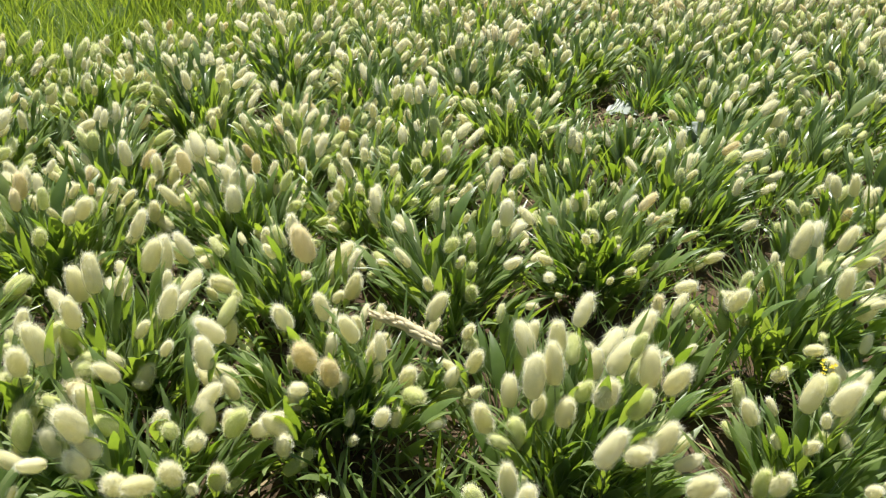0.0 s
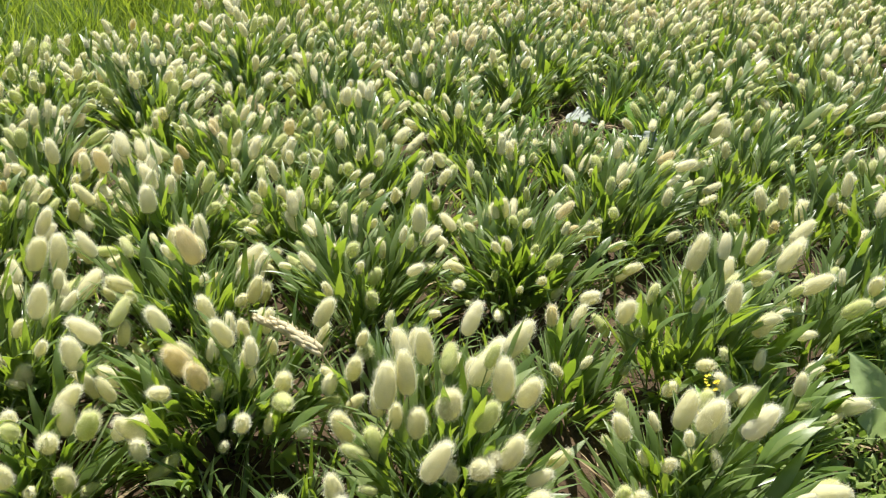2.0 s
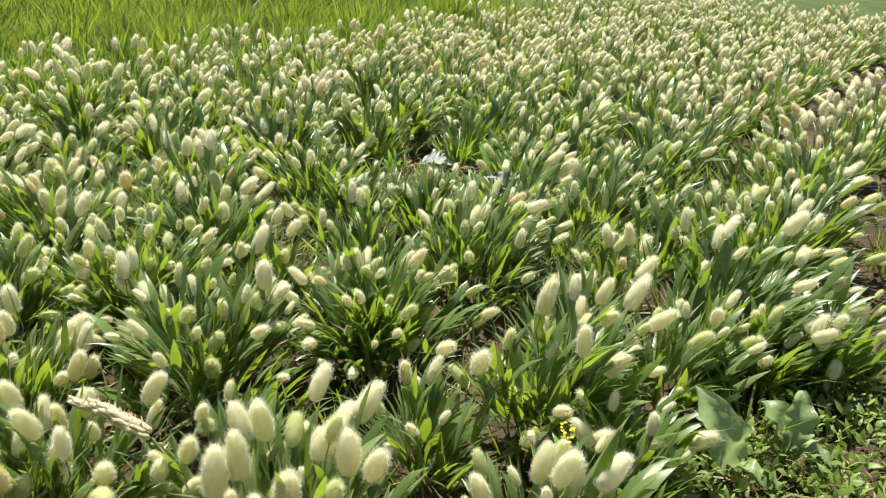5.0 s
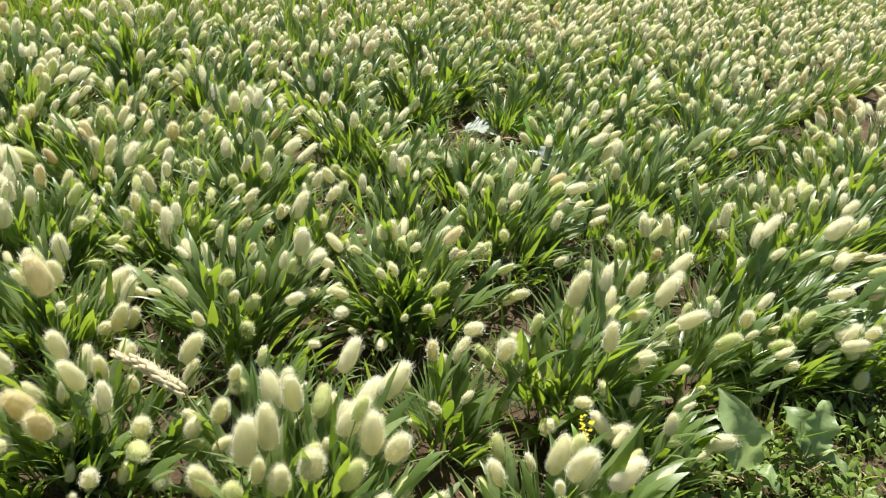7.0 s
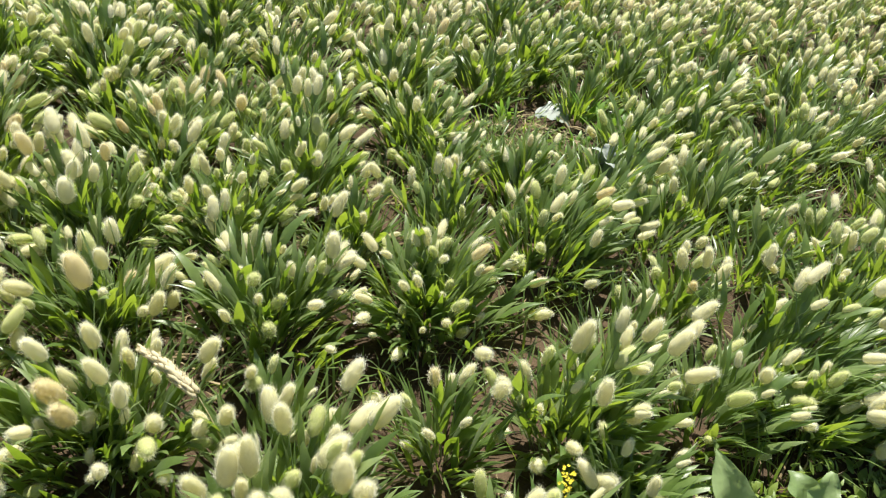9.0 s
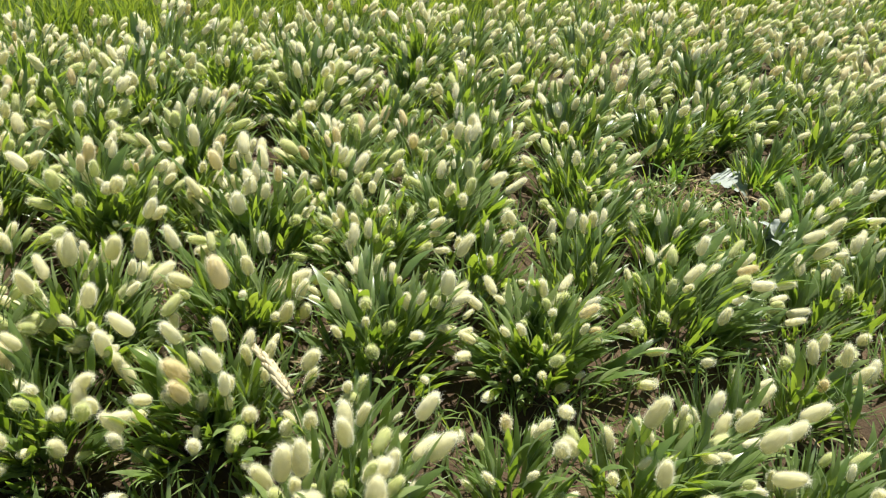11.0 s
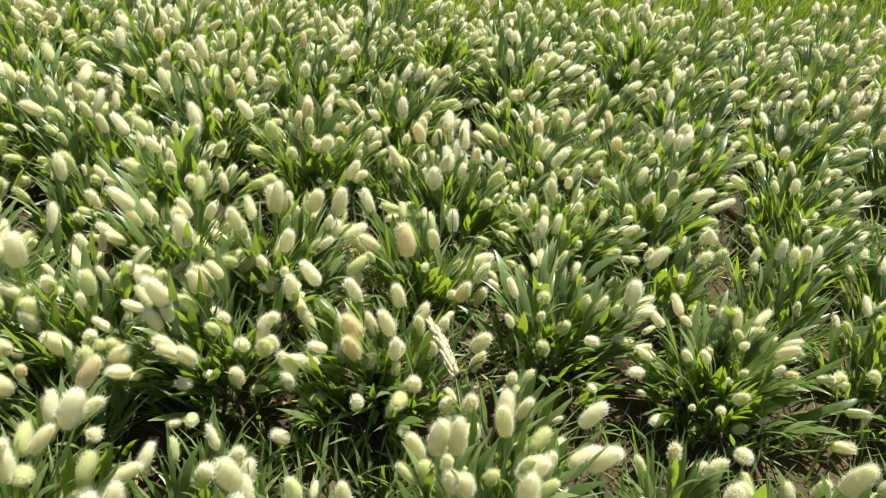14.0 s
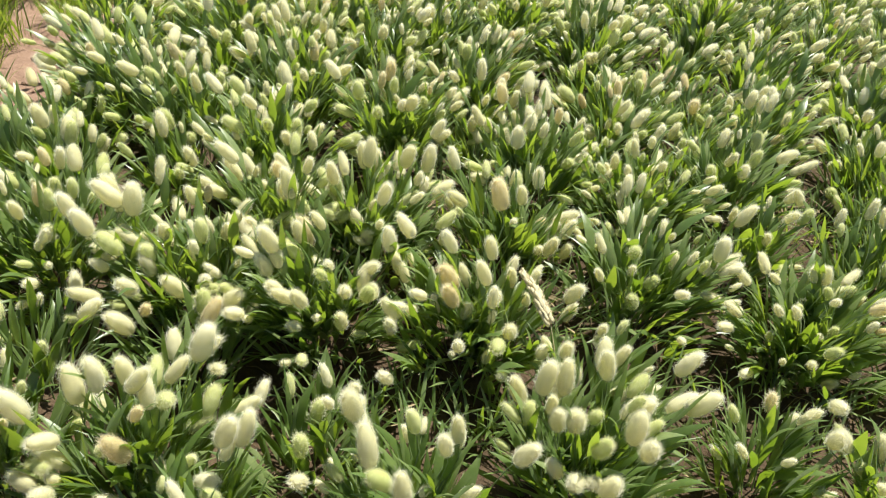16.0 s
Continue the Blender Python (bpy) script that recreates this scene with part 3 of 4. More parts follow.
# second row
near_plant(-0.86, 0.52, 0.17, 0.22, 40, (-0.02, 0), [(-0.744, 0.53, 0.26, 5.6, 0.1)])
near_plant(-0.58, 0.69, 0.17, 0.22, 42, (0, 0), [(-0.464, 0.501, 0.243, 5, 0.1), (-0.692, 0.591, 0.289, 6.2, 0.3), (-0.778, 0.744, 0.239, 5.6, 0.4), (-0.713, 0.607, 0.28, 6, 0.3), (-0.561, 0.586, 0.191, 5, 0.2), (-0.515, 0.494, 0.13, 6.4, 0.4), (-0.475, 0.589, 0.19, 5.6, 0.2), (-0.655, 0.619, 0.28, 6.4, 0.3), (-0.659, 0.521, 0.27, 6, 0.2)])
near_plant(-0.36, 0.82, 0.16, 0.22, 42, (-0.01, -0.03), [(-0.457, 0.845, 0.319, 6, 0.6), (-0.269, 0.82, 0.178, 4.5, 0.2), (-0.336, 0.749, 0.118, 4.5, 0.1), (-0.228, 0.777, 0.155, 4.5, 0.2), (-0.25, 0.7, 0.24, 4.6, 0.2), (-0.233, 0.723, 0.03, 5, 0.1), (-0.425, 0.851, 0.22, 6.5, 0.8), (-0.264, 0.863, 0.182, 4.8, 0.3), (-0.289, 0.954, 0.224, 5.4, 0.4), (-0.369, 0.728, 0.29, 6, 0.6), (-0.444, 0.789, 0.2, 5, 0.2), (-0.366, 0.71, 0.24, 5.4, 0.1), (-0.322, 0.699, 0.22, 5, 0.2), (-0.231, 0.86, 0.18, 4.4, 0.2)])
near_plant(-0.12, 1.02, 0.16, 0.2, 38, (0, -0.03), [(-0.169, 1.137, 0.311, 6.2, 1), (-0.182, 1.012, 0.249, 5.2, 0.4), (-0.145, 0.974, 0.203, 6.5, 0.9), (0.053, 1.11, 0.209, 6, 0.7), (0.047, 1.119, 0.153, 5, 0.3), (-0.028, 0.963, 0.232, 4.6, 0.3), (-0.295, 1.006, 0.229, 5.4, 0.2), (-0.1, 0.93, 0.21, 6.2, 0.8), (-0.162, 0.836, 0.191, 4.6, 0.3), (-0.018, 0.864, 0.184, 4.4, 0.2), (-0.039, 0.983, 0.21, 4.6, 0.3), (-0.091, 0.758, 0.125, 5.5, 0.3), (-0.15, 0.828, 0.165, 4.6, 0.2), (-0.296, 1.044, 0.112, 4.8, 0.1), (-0.096, 0.974, 0.149, 4.8, 0.2), (-0.159, 1.038, 0.163, 5, 0.2), (-0.084, 1.029, 0.157, 4.6, 0.2), (-0.08, 1.091, 0.177, 4.8, 0.2), (-0.13, 1.161, 0.133, 5, 0.1), (-0.044, 1.119, 0.18, 4.6, 0.6), (0.116, 1.006, 0.175, 5.4, 0.3), (0.112, 1.011, 0.1, 5, 0.2), (-0.136, 1.088, 0.22, 4.8, 0.2), (-0.117, 1.048, 0.17, 4, 0.2), (-0.036, 0.979, 0.17, 3.6, 0.2), (-0.075, 0.933, 0.12, 3.5, 0.2), (-0.004, 0.934, 0.12, 4, 0.2), (-0.037, 0.982, 0.11, 3.6, 0.2), (-0.071, 0.916, 0.09, 3.4, 0.2), (0.013, 0.974, 0.17, 4.8, 0.2), (-0.03, 1.078, 0.16, 3.6, 0.2), (0.057, 0.902, 0.14, 4, 0.2), (0.08, 0.984, 0.16, 4.2, 0.2), (-0.233, 1.023, 0.13, 3.2, 0.2), (-0.164, 0.964, 0.13, 4.2, 0.2), (-0.3, 0.989, 0.14, 5, 0.2), (-0.268, 0.977, 0.14, 4.4, 0.2)])
near_plant(0.08, 1.36, 0.15, 0.21, 36, (0, 0), [(0.174, 1.568, 0.242, 6.2, 0.5), (0.191, 1.434, 0.228, 6, 0.6), (-0.089, 1.595, 0.19, 5, 0.2), (-0.087, 1.523, 0.211, 5.5, 0.3), (0.059, 1.432, 0.204, 5, 0), (-0.006, 1.502, 0.128, 5, 0), (0.109, 1.147, 0.132, 4.2, 0.3), (0.327, 1.192, 0.067, 5, 0), (-0.089, 1.516, 0.172, 5, 0.2)])
near_plant(0.4, 1.5, 0.19, 0.19, 54, (0.03, -0.05), [(0.639, 1.449, 0.119, 4.5, 0.2), (0.476, 1.399, 0.08, 4, 0.2), (0.639, 1.52, 0.063, 4.8, 0.2), (0.513, 1.241, 0.171, 5.4, 0.1)])
near_plant(0.67, 1.8, 0.18, 0.2, 31, (0.07, 0), [(0.742, 1.539, 0.153, 4.2, 0.2), (0.592, 1.876, 0.184, 5.2, 0.6), (0.677, 1.834, 0.174, 5.4, 0.2), (0.755, 1.669, 0.187, 4.6, 0.3), (0.673, 1.882, 0.226, 5.2, 0.2), (0.579, 1.644, 0.108, 5, 0.2), (0.901, 1.933, 0.298, 5.6, 0.3), (0.936, 1.934, 0.269, 6, 0.3)])
near_plant(1.15, 2.17, 0.18, 0.2, 24, (0.1, 0), [(1.093, 1.939, 0.06, 5, 0.2), (1.042, 2.161, 0.194, 5, 0.2)])
# third row
near_plant(-1.17, 0.64, 0.16, 0.26, 27, (-0.08, -0.02), [(-1.268, 0.76, 0.15, 6, 0.2), (-1.118, 0.695, 0.22, 5.6, 0.1)])
near_plant(-0.62, 0.93, 0.13, 0.24, 22, (0, 0), [(-0.649, 0.831, 0.31, 5.6, 0.4), (-0.685, 0.942, 0.153, 5, 0.3), (-0.753, 0.836, 0.178, 5, 0.3), (-0.512, 0.87, 0.27, 5.4, 0.3)])
near_plant(-0.84, 1.06, 0.17, 0.28, 32, (0, 0), [(-0.833, 0.942, 0.11, 5, 0.3), (-0.912, 1.098, 0.198, 5.4, 0.3), (-0.96, 1.059, 0.081, 4.6, 0.2), (-1.047, 1.05, 0.26, 5.4, 0.3), (-0.854, 1.134, 0.277, 5, 0.5), (-0.913, 1.159, 0.235, 4.8, 0.3)])
near_plant(-0.47, 1.08, 0.16, 0.21, 36, (0, 0), [(-0.42, 1.13, 0.29, 6, 0.6), (-0.552, 1.125, 0.236, 6.2, 0.6), (-0.581, 1.19, 0.187, 5, 0.4), (-0.452, 1.222, 0.151, 5.6, 0.6), (-0.517, 1.164, 0.122, 5.5, 0.3), (-0.317, 1.155, 0.12, 4.6, 0.1), (-0.466, 1.248, 0.126, 5, 0.3), (-0.522, 1.014, 0.2, 5.4, 0.3), (-0.576, 1.238, 0.05, 4.8, 0.2), (-0.437, 1.218, 0.244, 6.2, 0.5), (-0.409, 1.001, 0.14, 5, 0.2), (-0.483, 0.972, 0.28, 5.4, 0.2), (-0.511, 1.103, 0.27, 6, 0.5), (-0.342, 0.99, 0.29, 5.6, 0.5)])
near_plant(-0.27, 1.32, 0.15, 0.19, 27, (0, 0), [(-0.236, 1.415, 0.066, 4.8, 1), (-0.109, 1.269, 0.149, 5.5, 0.2), (-0.287, 1.378, 0.109, 5, 0.2), (-0.304, 1.344, 0.054, 4.8, 0.1), (-0.455, 1.328, 0.184, 5, 0.2), (-0.157, 1.346, 0.133, 5, 0.3), (-0.113, 1.339, 0.161, 5, 0.3), (-0.435, 1.303, 0.214, 5.2, 0.3), (-0.278, 1.33, 0.14, 5, 0.3), (-0.117, 1.352, 0.091, 5, 0.2)])
near_plant(-0.39, 1.57, 0.16, 0.21, 32, (0, 0), [(-0.425, 1.646, 0.273, 5.5, 0.4), (-0.52, 1.7, 0.24, 5.2, 0.4), (-0.411, 1.571, 0.243, 5.5, 0.4), (-0.348, 1.715, 0.153, 4.8, 0.1), (-0.195, 1.626, 0.15, 4.5, 0.3), (-0.518, 1.693, 0.272, 5.4, 0.6), (-0.503, 1.749, 0.238, 5.2, 0.3), (-0.549, 1.731, 0.152, 5, 0.2), (-0.505, 1.559, 0.283, 5.4, 0.9), (-0.521, 1.488, 0.234, 5, 0.3), (-0.435, 1.612, 0.196, 5, 0.3), (-0.557, 1.741, 0.231, 5.4, 0.4), (-0.485, 1.718, 0.179, 5.2, 0.4)])
near_plant(0.02, 1.92, 0.16, 0.21, 26, (0, 0), [(-0.041, 2.041, 0.294, 5, 0.3), (-0.015, 2.049, 0.287, 4.8, 0.3), (-0.007, 2.095, 0.3, 5, 0.3), (0.191, 1.835, 0.184, 4.8, 0.2), (0.028, 1.98, 0.329, 5, 0.4)])
near_plant(0.27, 2.32, 0.16, 0.19, 24, (0.02, 0), [(0.452, 2.526, 0.165, 5, 0.2)])
near_plant(0.42, 1.84, 0.1, 0.2, 9, (0, 0), [(0.219, 1.771, 0.225, 4.6, 0.4), (0.367, 1.759, 0.272, 5, 0.4), (0.402, 1.869, 0.224, 5, 0.2), (0.393, 1.812, 0.237, 5, 0.2), (0.298, 1.904, 0.147, 5, 0.2), (0.409, 2.003, 0.162, 5, 0.2)])
near_plant(0.86, 2.2, 0.15, 0.17, 16, (0.06, 0), [(0.964, 2.074, 0.27, 5.5, 0.3)])
near_plant(0.98, 2.5, 0.14, 0.17, 15, (0.04, 0), [])
near_plant(0.46, 2.86, 0.15, 0.2, 22, (0.02, 0), [(0.373, 2.665, 0.267, 5.4, 0.3)])
near_plant(0.6, 2.12, 0.12, 0.16, 14, (0.04, 0), [(0.632, 2.276, 0.116, 4.8, 0.1)])
near_plant(1.13, 2.75, 0.17, 0.2, 21, (0.06, 0), [(1.259, 2.655, 0.096, 5, 0.1), (1.314, 2.694, 0.241, 5.5, 0.3), (1.336, 2.75, 0.237, 5.4, 0.6)])
# fourth row
near_plant(-1.2, 1.05, 0.15, 0.24, 16, (-0.03, 0), [])
near_plant(-1.42, 1, 0.18, 0.28, 34, (-0.07, -0.02), [(-1.7, 0.87, 0.14, 6.5, 0.5), (-1.72, 1, 0.14, 6, 0.4), (-1.6, 0.84, 0.12, 6, 0.5), (-1.62, 0.76, 0.1, 6.4, 0.5), (-1.543, 0.895, 0.15, 6, 0.3), (-1.385, 1.259, 0.34, 5.4, 0.5)])
near_plant(-1.12, 1.36, 0.17, 0.28, 30, (0, 0), [(-1.184, 1.551, 0.22, 5.2, 0.5), (-1.288, 1.459, 0.3, 6, 0.4), (-1.166, 1.489, 0.195, 5, 0.3), (-1.078, 1.399, 0.252, 5, 0.9)])
near_plant(-0.76, 1.44, 0.16, 0.26, 29, (0, 0), [(-0.847, 1.28, 0.306, 5, 0.7), (-0.535, 1.354, 0.234, 5.6, 0.4), (-0.809, 1.449, 0.27, 5.4, 0.9)])
near_plant(-0.8, 1.8, 0.16, 0.25, 29, (0, 0), [(-1.029, 1.644, 0.149, 4.8, 0.8), (-0.619, 1.777, 0.159, 5, 0.3), (-0.703, 1.714, 0.239, 5.6, 0.3), (-0.639, 1.732, 0.203, 5, 0.2), (-0.98, 1.7, 0.194, 5, 0.4), (-0.746, 1.639, 0.15, 5, 0.3), (-0.686, 1.794, 0.192, 5.2, 0.9), (-0.574, 1.792, 0.203, 5.2, 0.4)])
near_plant(-0.4, 2, 0.16, 0.2, 32, (0, 0), [(-0.528, 2.093, 0.155, 4.5, 0.1), (-0.261, 2.051, 0.091, 5, 0.1), (-0.384, 1.836, 0.126, 5, 0), (-0.354, 2.192, 0.214, 5.2, 0.8)])
near_plant(-0.07, 2.3, 0.16, 0.2, 26, (0.02, 0), [(-0.368, 2.366, 0.137, 5, 0.9), (-0.234, 2.279, 0.108, 4.5, 0.1), (-0.209, 2.433, 0.245, 5.2, 0.3)])
near_plant(0.15, 2.68, 0.16, 0.22, 26, (0.02, 0), [(0.105, 2.691, 0.287, 5.5, 0.6), (0.238, 2.842, 0.281, 5.6, 0.8), (0.291, 2.667, 0.309, 5.8, 0.8)])
near_plant(0.62, 3.08, 0.17, 0.21, 24, (0.03, 0), [(0.712, 2.92, 0.05, 4.5, 0.3)])
# rows further off
near_plant(-1.6, 1.5, 0.18, 0.28, 27, (0, 0), [(-1.703, 1.602, 0.269, 5.8, 0.5), (-1.43, 1.419, 0.239, 5.4, 0.4), (-1.639, 1.55, 0.284, 5.6, 0.4)])
near_plant(-1.2, 2.05, 0.18, 0.28, 27, (0, 0), [(-1.231, 2.1, 0.288, 5.2, 0.6), (-1.116, 2.203, 0.23, 5.5, 0.4), (-1.328, 1.766, 0.306, 5.4, 0.7)])
near_plant(-0.74, 2.36, 0.18, 0.25, 27, (0, 0), [(-0.736, 2.288, 0.253, 5.5, 0.5)])
near_plant(-0.98, 2.66, 0.18, 0.26, 26, (0, 0), [(-0.937, 2.484, 0.212, 5, 0.3), (-1.104, 2.762, 0.177, 5, 0.6)])
near_plant(-0.6, 3, 0.18, 0.28, 27, (0, 0), [(-0.573, 2.933, 0.277, 5.2, 0.6), (-0.701, 3.203, 0.31, 6, 0.5), (-0.657, 3.165, 0.338, 6, 0.4)])
near_plant(1.3, 2.9, 0.18, 0.22, 18, (0.06, 0), [(1.194, 3.175, 0.16, 5, 0.3)])
near_plant(1.68, 3.05, 0.18, 0.24, 18, (0.06, 0), [(1.657, 2.994, 0.272, 5.5, 0.5), (1.898, 3.174, 0.184, 5.5, 0.3)])
near_plant(0.5, 3.45, 0.18, 0.24, 22, (0.03, 0), [(0.516, 3.546, 0.241, 5.5, 0.4)])


# plants further along the rows, alike in kind
KINDS = [plant_meshes(300 + i) for i in range(9)]
taken = [tuple(o.location[:2]) for o in scene.objects if o.name.startswith("hares_tail_plant")]
rng = random.Random(77)
for r in range(7):
    u = -0.85
    while u < 9.0:
        u += rng.uniform(0.27, 0.36) if u < 2.0 else rng.uniform(0.29, 0.38)
        v = 0.34 if r == 0 else 0.47 + 0.4 * r if r < 6 else 2.94
        a, b = place(u, v + rng.uniform(-0.05, 0.05))
        if math.hypot(a - 0.4, b - 0.1) > 7.5 or v > 3.35 or min(math.hypot(a - p, b - q) for p, q in taken) < 0.24 or open_ground(a, b, 0.13):
            continue
        if b < 0.9 and a > 0.5:
            continue
        if math.hypot(a - 0.3, b - 0.1) < 2.75:
            near_plant(a, b, rng.uniform(0.165, 0.19), rng.uniform(0.2, 0.25) * (1.22 if u < 0.9 and v > 1.2 else 1), 19 if u > 1.2 else 29, (rng.uniform(0, 0.06), 0), [], False)
            taken.append((a, b))
            continue
        leaves, stems, heads = rng.choice(KINDS)
        plant = tagged(new("hares_tail_plant"), "clump of hare's-tail crowded with small cream heads", "flowering plant", "clumps of hare's-tail in rows")
        s = rng.uniform(0.9, 1.12)
        plant.matrix_basis = pose(a, b, 0, 0, 0, rng.uniform(-45, 45)) @ Matrix.Diagonal((s, s, s, 1))
        part("foliage", leaves, plant, kind="stuff")
        part("stalk", stems, plant, kind="stuff")
        part("seed_head_mass", heads, plant, "massed fluffy cream seed heads", kind="stuff")
        taken.append((a, b))


# stray seedlings that close the gaps between the rows
for k in range(2600):
    u, v = rng.uniform(-0.5, 3.4), rng.uniform(0.3, 3.1)
    a, b = place(u, v)
    if min(math.hypot(a - p, b - q) for p, q in taken) < 0.215 or open_ground(a, b, 0.13) or math.hypot(a - 0.4, b - 0.1) < 0.62 or (b < 0.95 and a > 0.75):
        continue
    near_plant(a, b, rng.uniform(0.09, 0.12), rng.uniform(0.16, 0.21), 7, (rng.uniform(0, 0.05), 0), [], False)
    taken.append((a, b))

# ---- weeds, ears and litter among the plants ----
def broad_leaf(rng, long, wide, droop, wave, lobes=0.0, rows=16, cols=8):
    """A broad leaf with a sunken midrib, wavy margin and drooping tip, from the origin along +x."""
    verts, faces = [], []
    phase = rng.uniform(0, 6)
    for i in range(rows + 1):
        s = i / rows
        w = wide * 0.5 * (math.sin(math.pi * min(1, s * 0.93 + 0.05)) ** 0.75) * (1 + lobes * math.sin(s * 26 + phase))
        a = droop * s * s
        for j in range(cols + 1):
            t = 2 * j / cols - 1
            z = long * s * math.sin(0.5 - a) + abs(t) * w * 0.3 * wave + wave * long * 0.05 * math.sin(s * 17 + phase + 2 * t) * abs(t) + wave * 0.008 * long * math.sin(abs(t) * 9 + s * 20)
            verts.append((long * s * math.cos(0.5 - a), t * w, z))
        if i:
            b = i * (cols + 1)
            faces += [(b - cols - 1 + j, b - cols + j, b + j + 1, b + j) for j in range(cols)]
    return np.array(verts), faces


def broad_weed(name, label, x, y, mat, leaves, seed, wave=1.0):
    """A rosette of broad leaves. leaves: heading in degrees, length, width, steepness, droop, lobes, roll."""
    rng = random.Random(seed)
    weed = tagged(new(name), label, "weed")
    weed.matrix_basis = pose(x, y, 0)
    for heading, long, wide, steep, droop, lobes, roll in leaves:
        heap = Heap()
        v, f = broad_leaf(rng, long, wide, droop, wave, lobes)
        foot = np.array((0.03, 0, 0.035))
        heap.add(v + foot, f)
        leaf = part("leaf", heap.mesh("leaf", [mat]), weed)
        leaf.matrix_basis = pose(0, 0, 0, roll, -steep, heading)
        stalk = Heap()
        stalk.add(*tube([(0, 0, -0.005), (0.012, 0, 0.018), (0.032, 0, 0.036), (0.05, 0, 0.045)], 0.003, 0.002, 6))
        part("leaf_stalk", stalk.mesh("leaf_stalk", [stem_mat]), leaf).matrix_basis = Matrix.Identity(4)
    return weed


broad_weed("dock_weed", "broad grey-green dock leaves with wavy margins on weedy soil", 0.975, 1.06, weed_mat,
           [(146, 0.165, 0.075, 62, 0.5, 0.05, -42), (-60, 0.06, 0.035, 14, 0.8, 0.04, 0), (100, 0.10, 0.045, 30, 0.8, 0.04, 0)], 21, 1.2)
broad_weed("dock_weed", "short upright grey-green dock leaves with crimped margins on bare soil", 1.1, 1.08, weed_mat,
           [(118, 0.085, 0.075, 42, 0.5, 0.07, 0), (62, 0.105, 0.055, 48, 0.3, 0.07, 12), (-40, 0.06, 0.035, 10, 0.8, 0.05, 0)], 25, 1.5)
broad_weed("pale_weed", "low weed with one flat leaf on soil, coloured pale as glint", 0.62, 2.7, pale_mat,
           [(3, 0.16, 0.12, -4, 0.9, 0.16, 8)], 22, 0.3)
broad_weed("pale_weed", "low weed with pale lobed leaves half hidden between clumps", 0.86, 2.32, pale_mat,
           [(60, 0.095, 0.055, 50, 0.6, 0.16, 0), (-60, 0.06, 0.04, 44, 0.8, 0.14, 0), (170, 0.085, 0.04, 54, 0.6, 0.14, 0)], 23, 1.0)


def leafy_weed(x, y, tall, count, seed, wide=0.22):
    rng = random.Random(seed)
    weed = tagged(new("leafy_weed"), "fresh green leafy weed standing in the bare gap", "weed", "leafy weeds between the clumps")
    weed.matrix_basis = pose(x, y, 0)
    for k in range(count):
        heap = Heap()
        a = rng.uniform(0, 6.28)
        v, f = blade(tall * rng.uniform(0.6, 1.1), tall * wide * rng.uniform(0.7, 1.2), rng.uniform(0.4, 1.5), 7, 0.2, 0.15)
        wob = 1 + 0.3 * np.sin(np.arange(len(v)) * 1.3)
        v[:, 1] *= wob
        heap.add(v, f)
        leaf = part("leaf", heap.mesh("leaf", [small_weed_mat]), weed)
        leaf.matrix_basis = pose(0.01 * math.cos(a), 0.01 * math.sin(a), 0, 0, 0, math.degrees(a)) @ Matrix.Rotation(rng.uniform(0.05, 0.7), 4, "Y")


for i, (x, y, tall, count) in enumerate(((0.84, 2.75, 0.13, 9), (0.93, 2.72, 0.11, 8), (0.54, 2.66, 0.12, 8), (0.78, 2.78, 0.1, 7), (1.02, 2.5, 0.1, 7), (0.5, 2.9, 0.11, 6), (0.91, 2.6, 0.15, 10), (0.98, 2.66, 0.13, 9), (0.96, 2.45, 0.13, 8), (0.8, 2.53, 0.1, 8), (1.06, 2.62, 0.14, 9), (0.75, 2.4, 0.08, 6), (1.5, 2.33, 0.08, 5))):
    leafy_weed(x, y, tall, count, 40 + i)

# creeping small-leaved weeds, too many to count
rng = random.Random(51)
creep = Heap()
for cx, cy, r, n in ((1.0, 0.95, 0.2, 1300), (1.25, 1.08, 0.18, 560), (1.42, 1.24, 0.16, 450), (0.88, 0.80, 0.14, 600), (0.62, 2.52, 0.17, 260), (0.44, 2.42, 0.12, 120), (0.95, 2.05, 0.1, 80), (-1.55, 0.7, 0.2, 70), (-1.3, 0.42, 0.18, 90)):
    for k in range(n):
        a, q = rng.uniform(0, 6.28), r * math.sqrt(rng.random())
        h = rng.uniform(0.005, 0.05)
        loose_leaf(rng, creep, (cx + q * math.cos(a), cy + q * math.sin(a), h), (rng.uniform(-1, 1), rng.uniform(-1, 1), 0.6), rng.uniform(0.009, 0.033), 0.3, rng.uniform(0.25, 0.55), 3)
        if k % 5 == 0:
            creep.add(*tube([(cx + q * math.cos(a), cy + q * math.sin(a), -0.005), (cx + q * math.cos(a) + rng.uniform(-0.02, 0.02), cy + q * math.sin(a), h * 0.6), (cx + q * math.cos(a) + rng.uniform(-0.03, 0.03), cy + q * math.sin(a), h + 0.01)], 0.0007, 0.0005, 3))
tagged(new("creeping_weeds", creep.mesh("creeping_weeds", [creep_mat])), "small bright creeping weeds covering patches of soil", "weeds", kind="stuff")

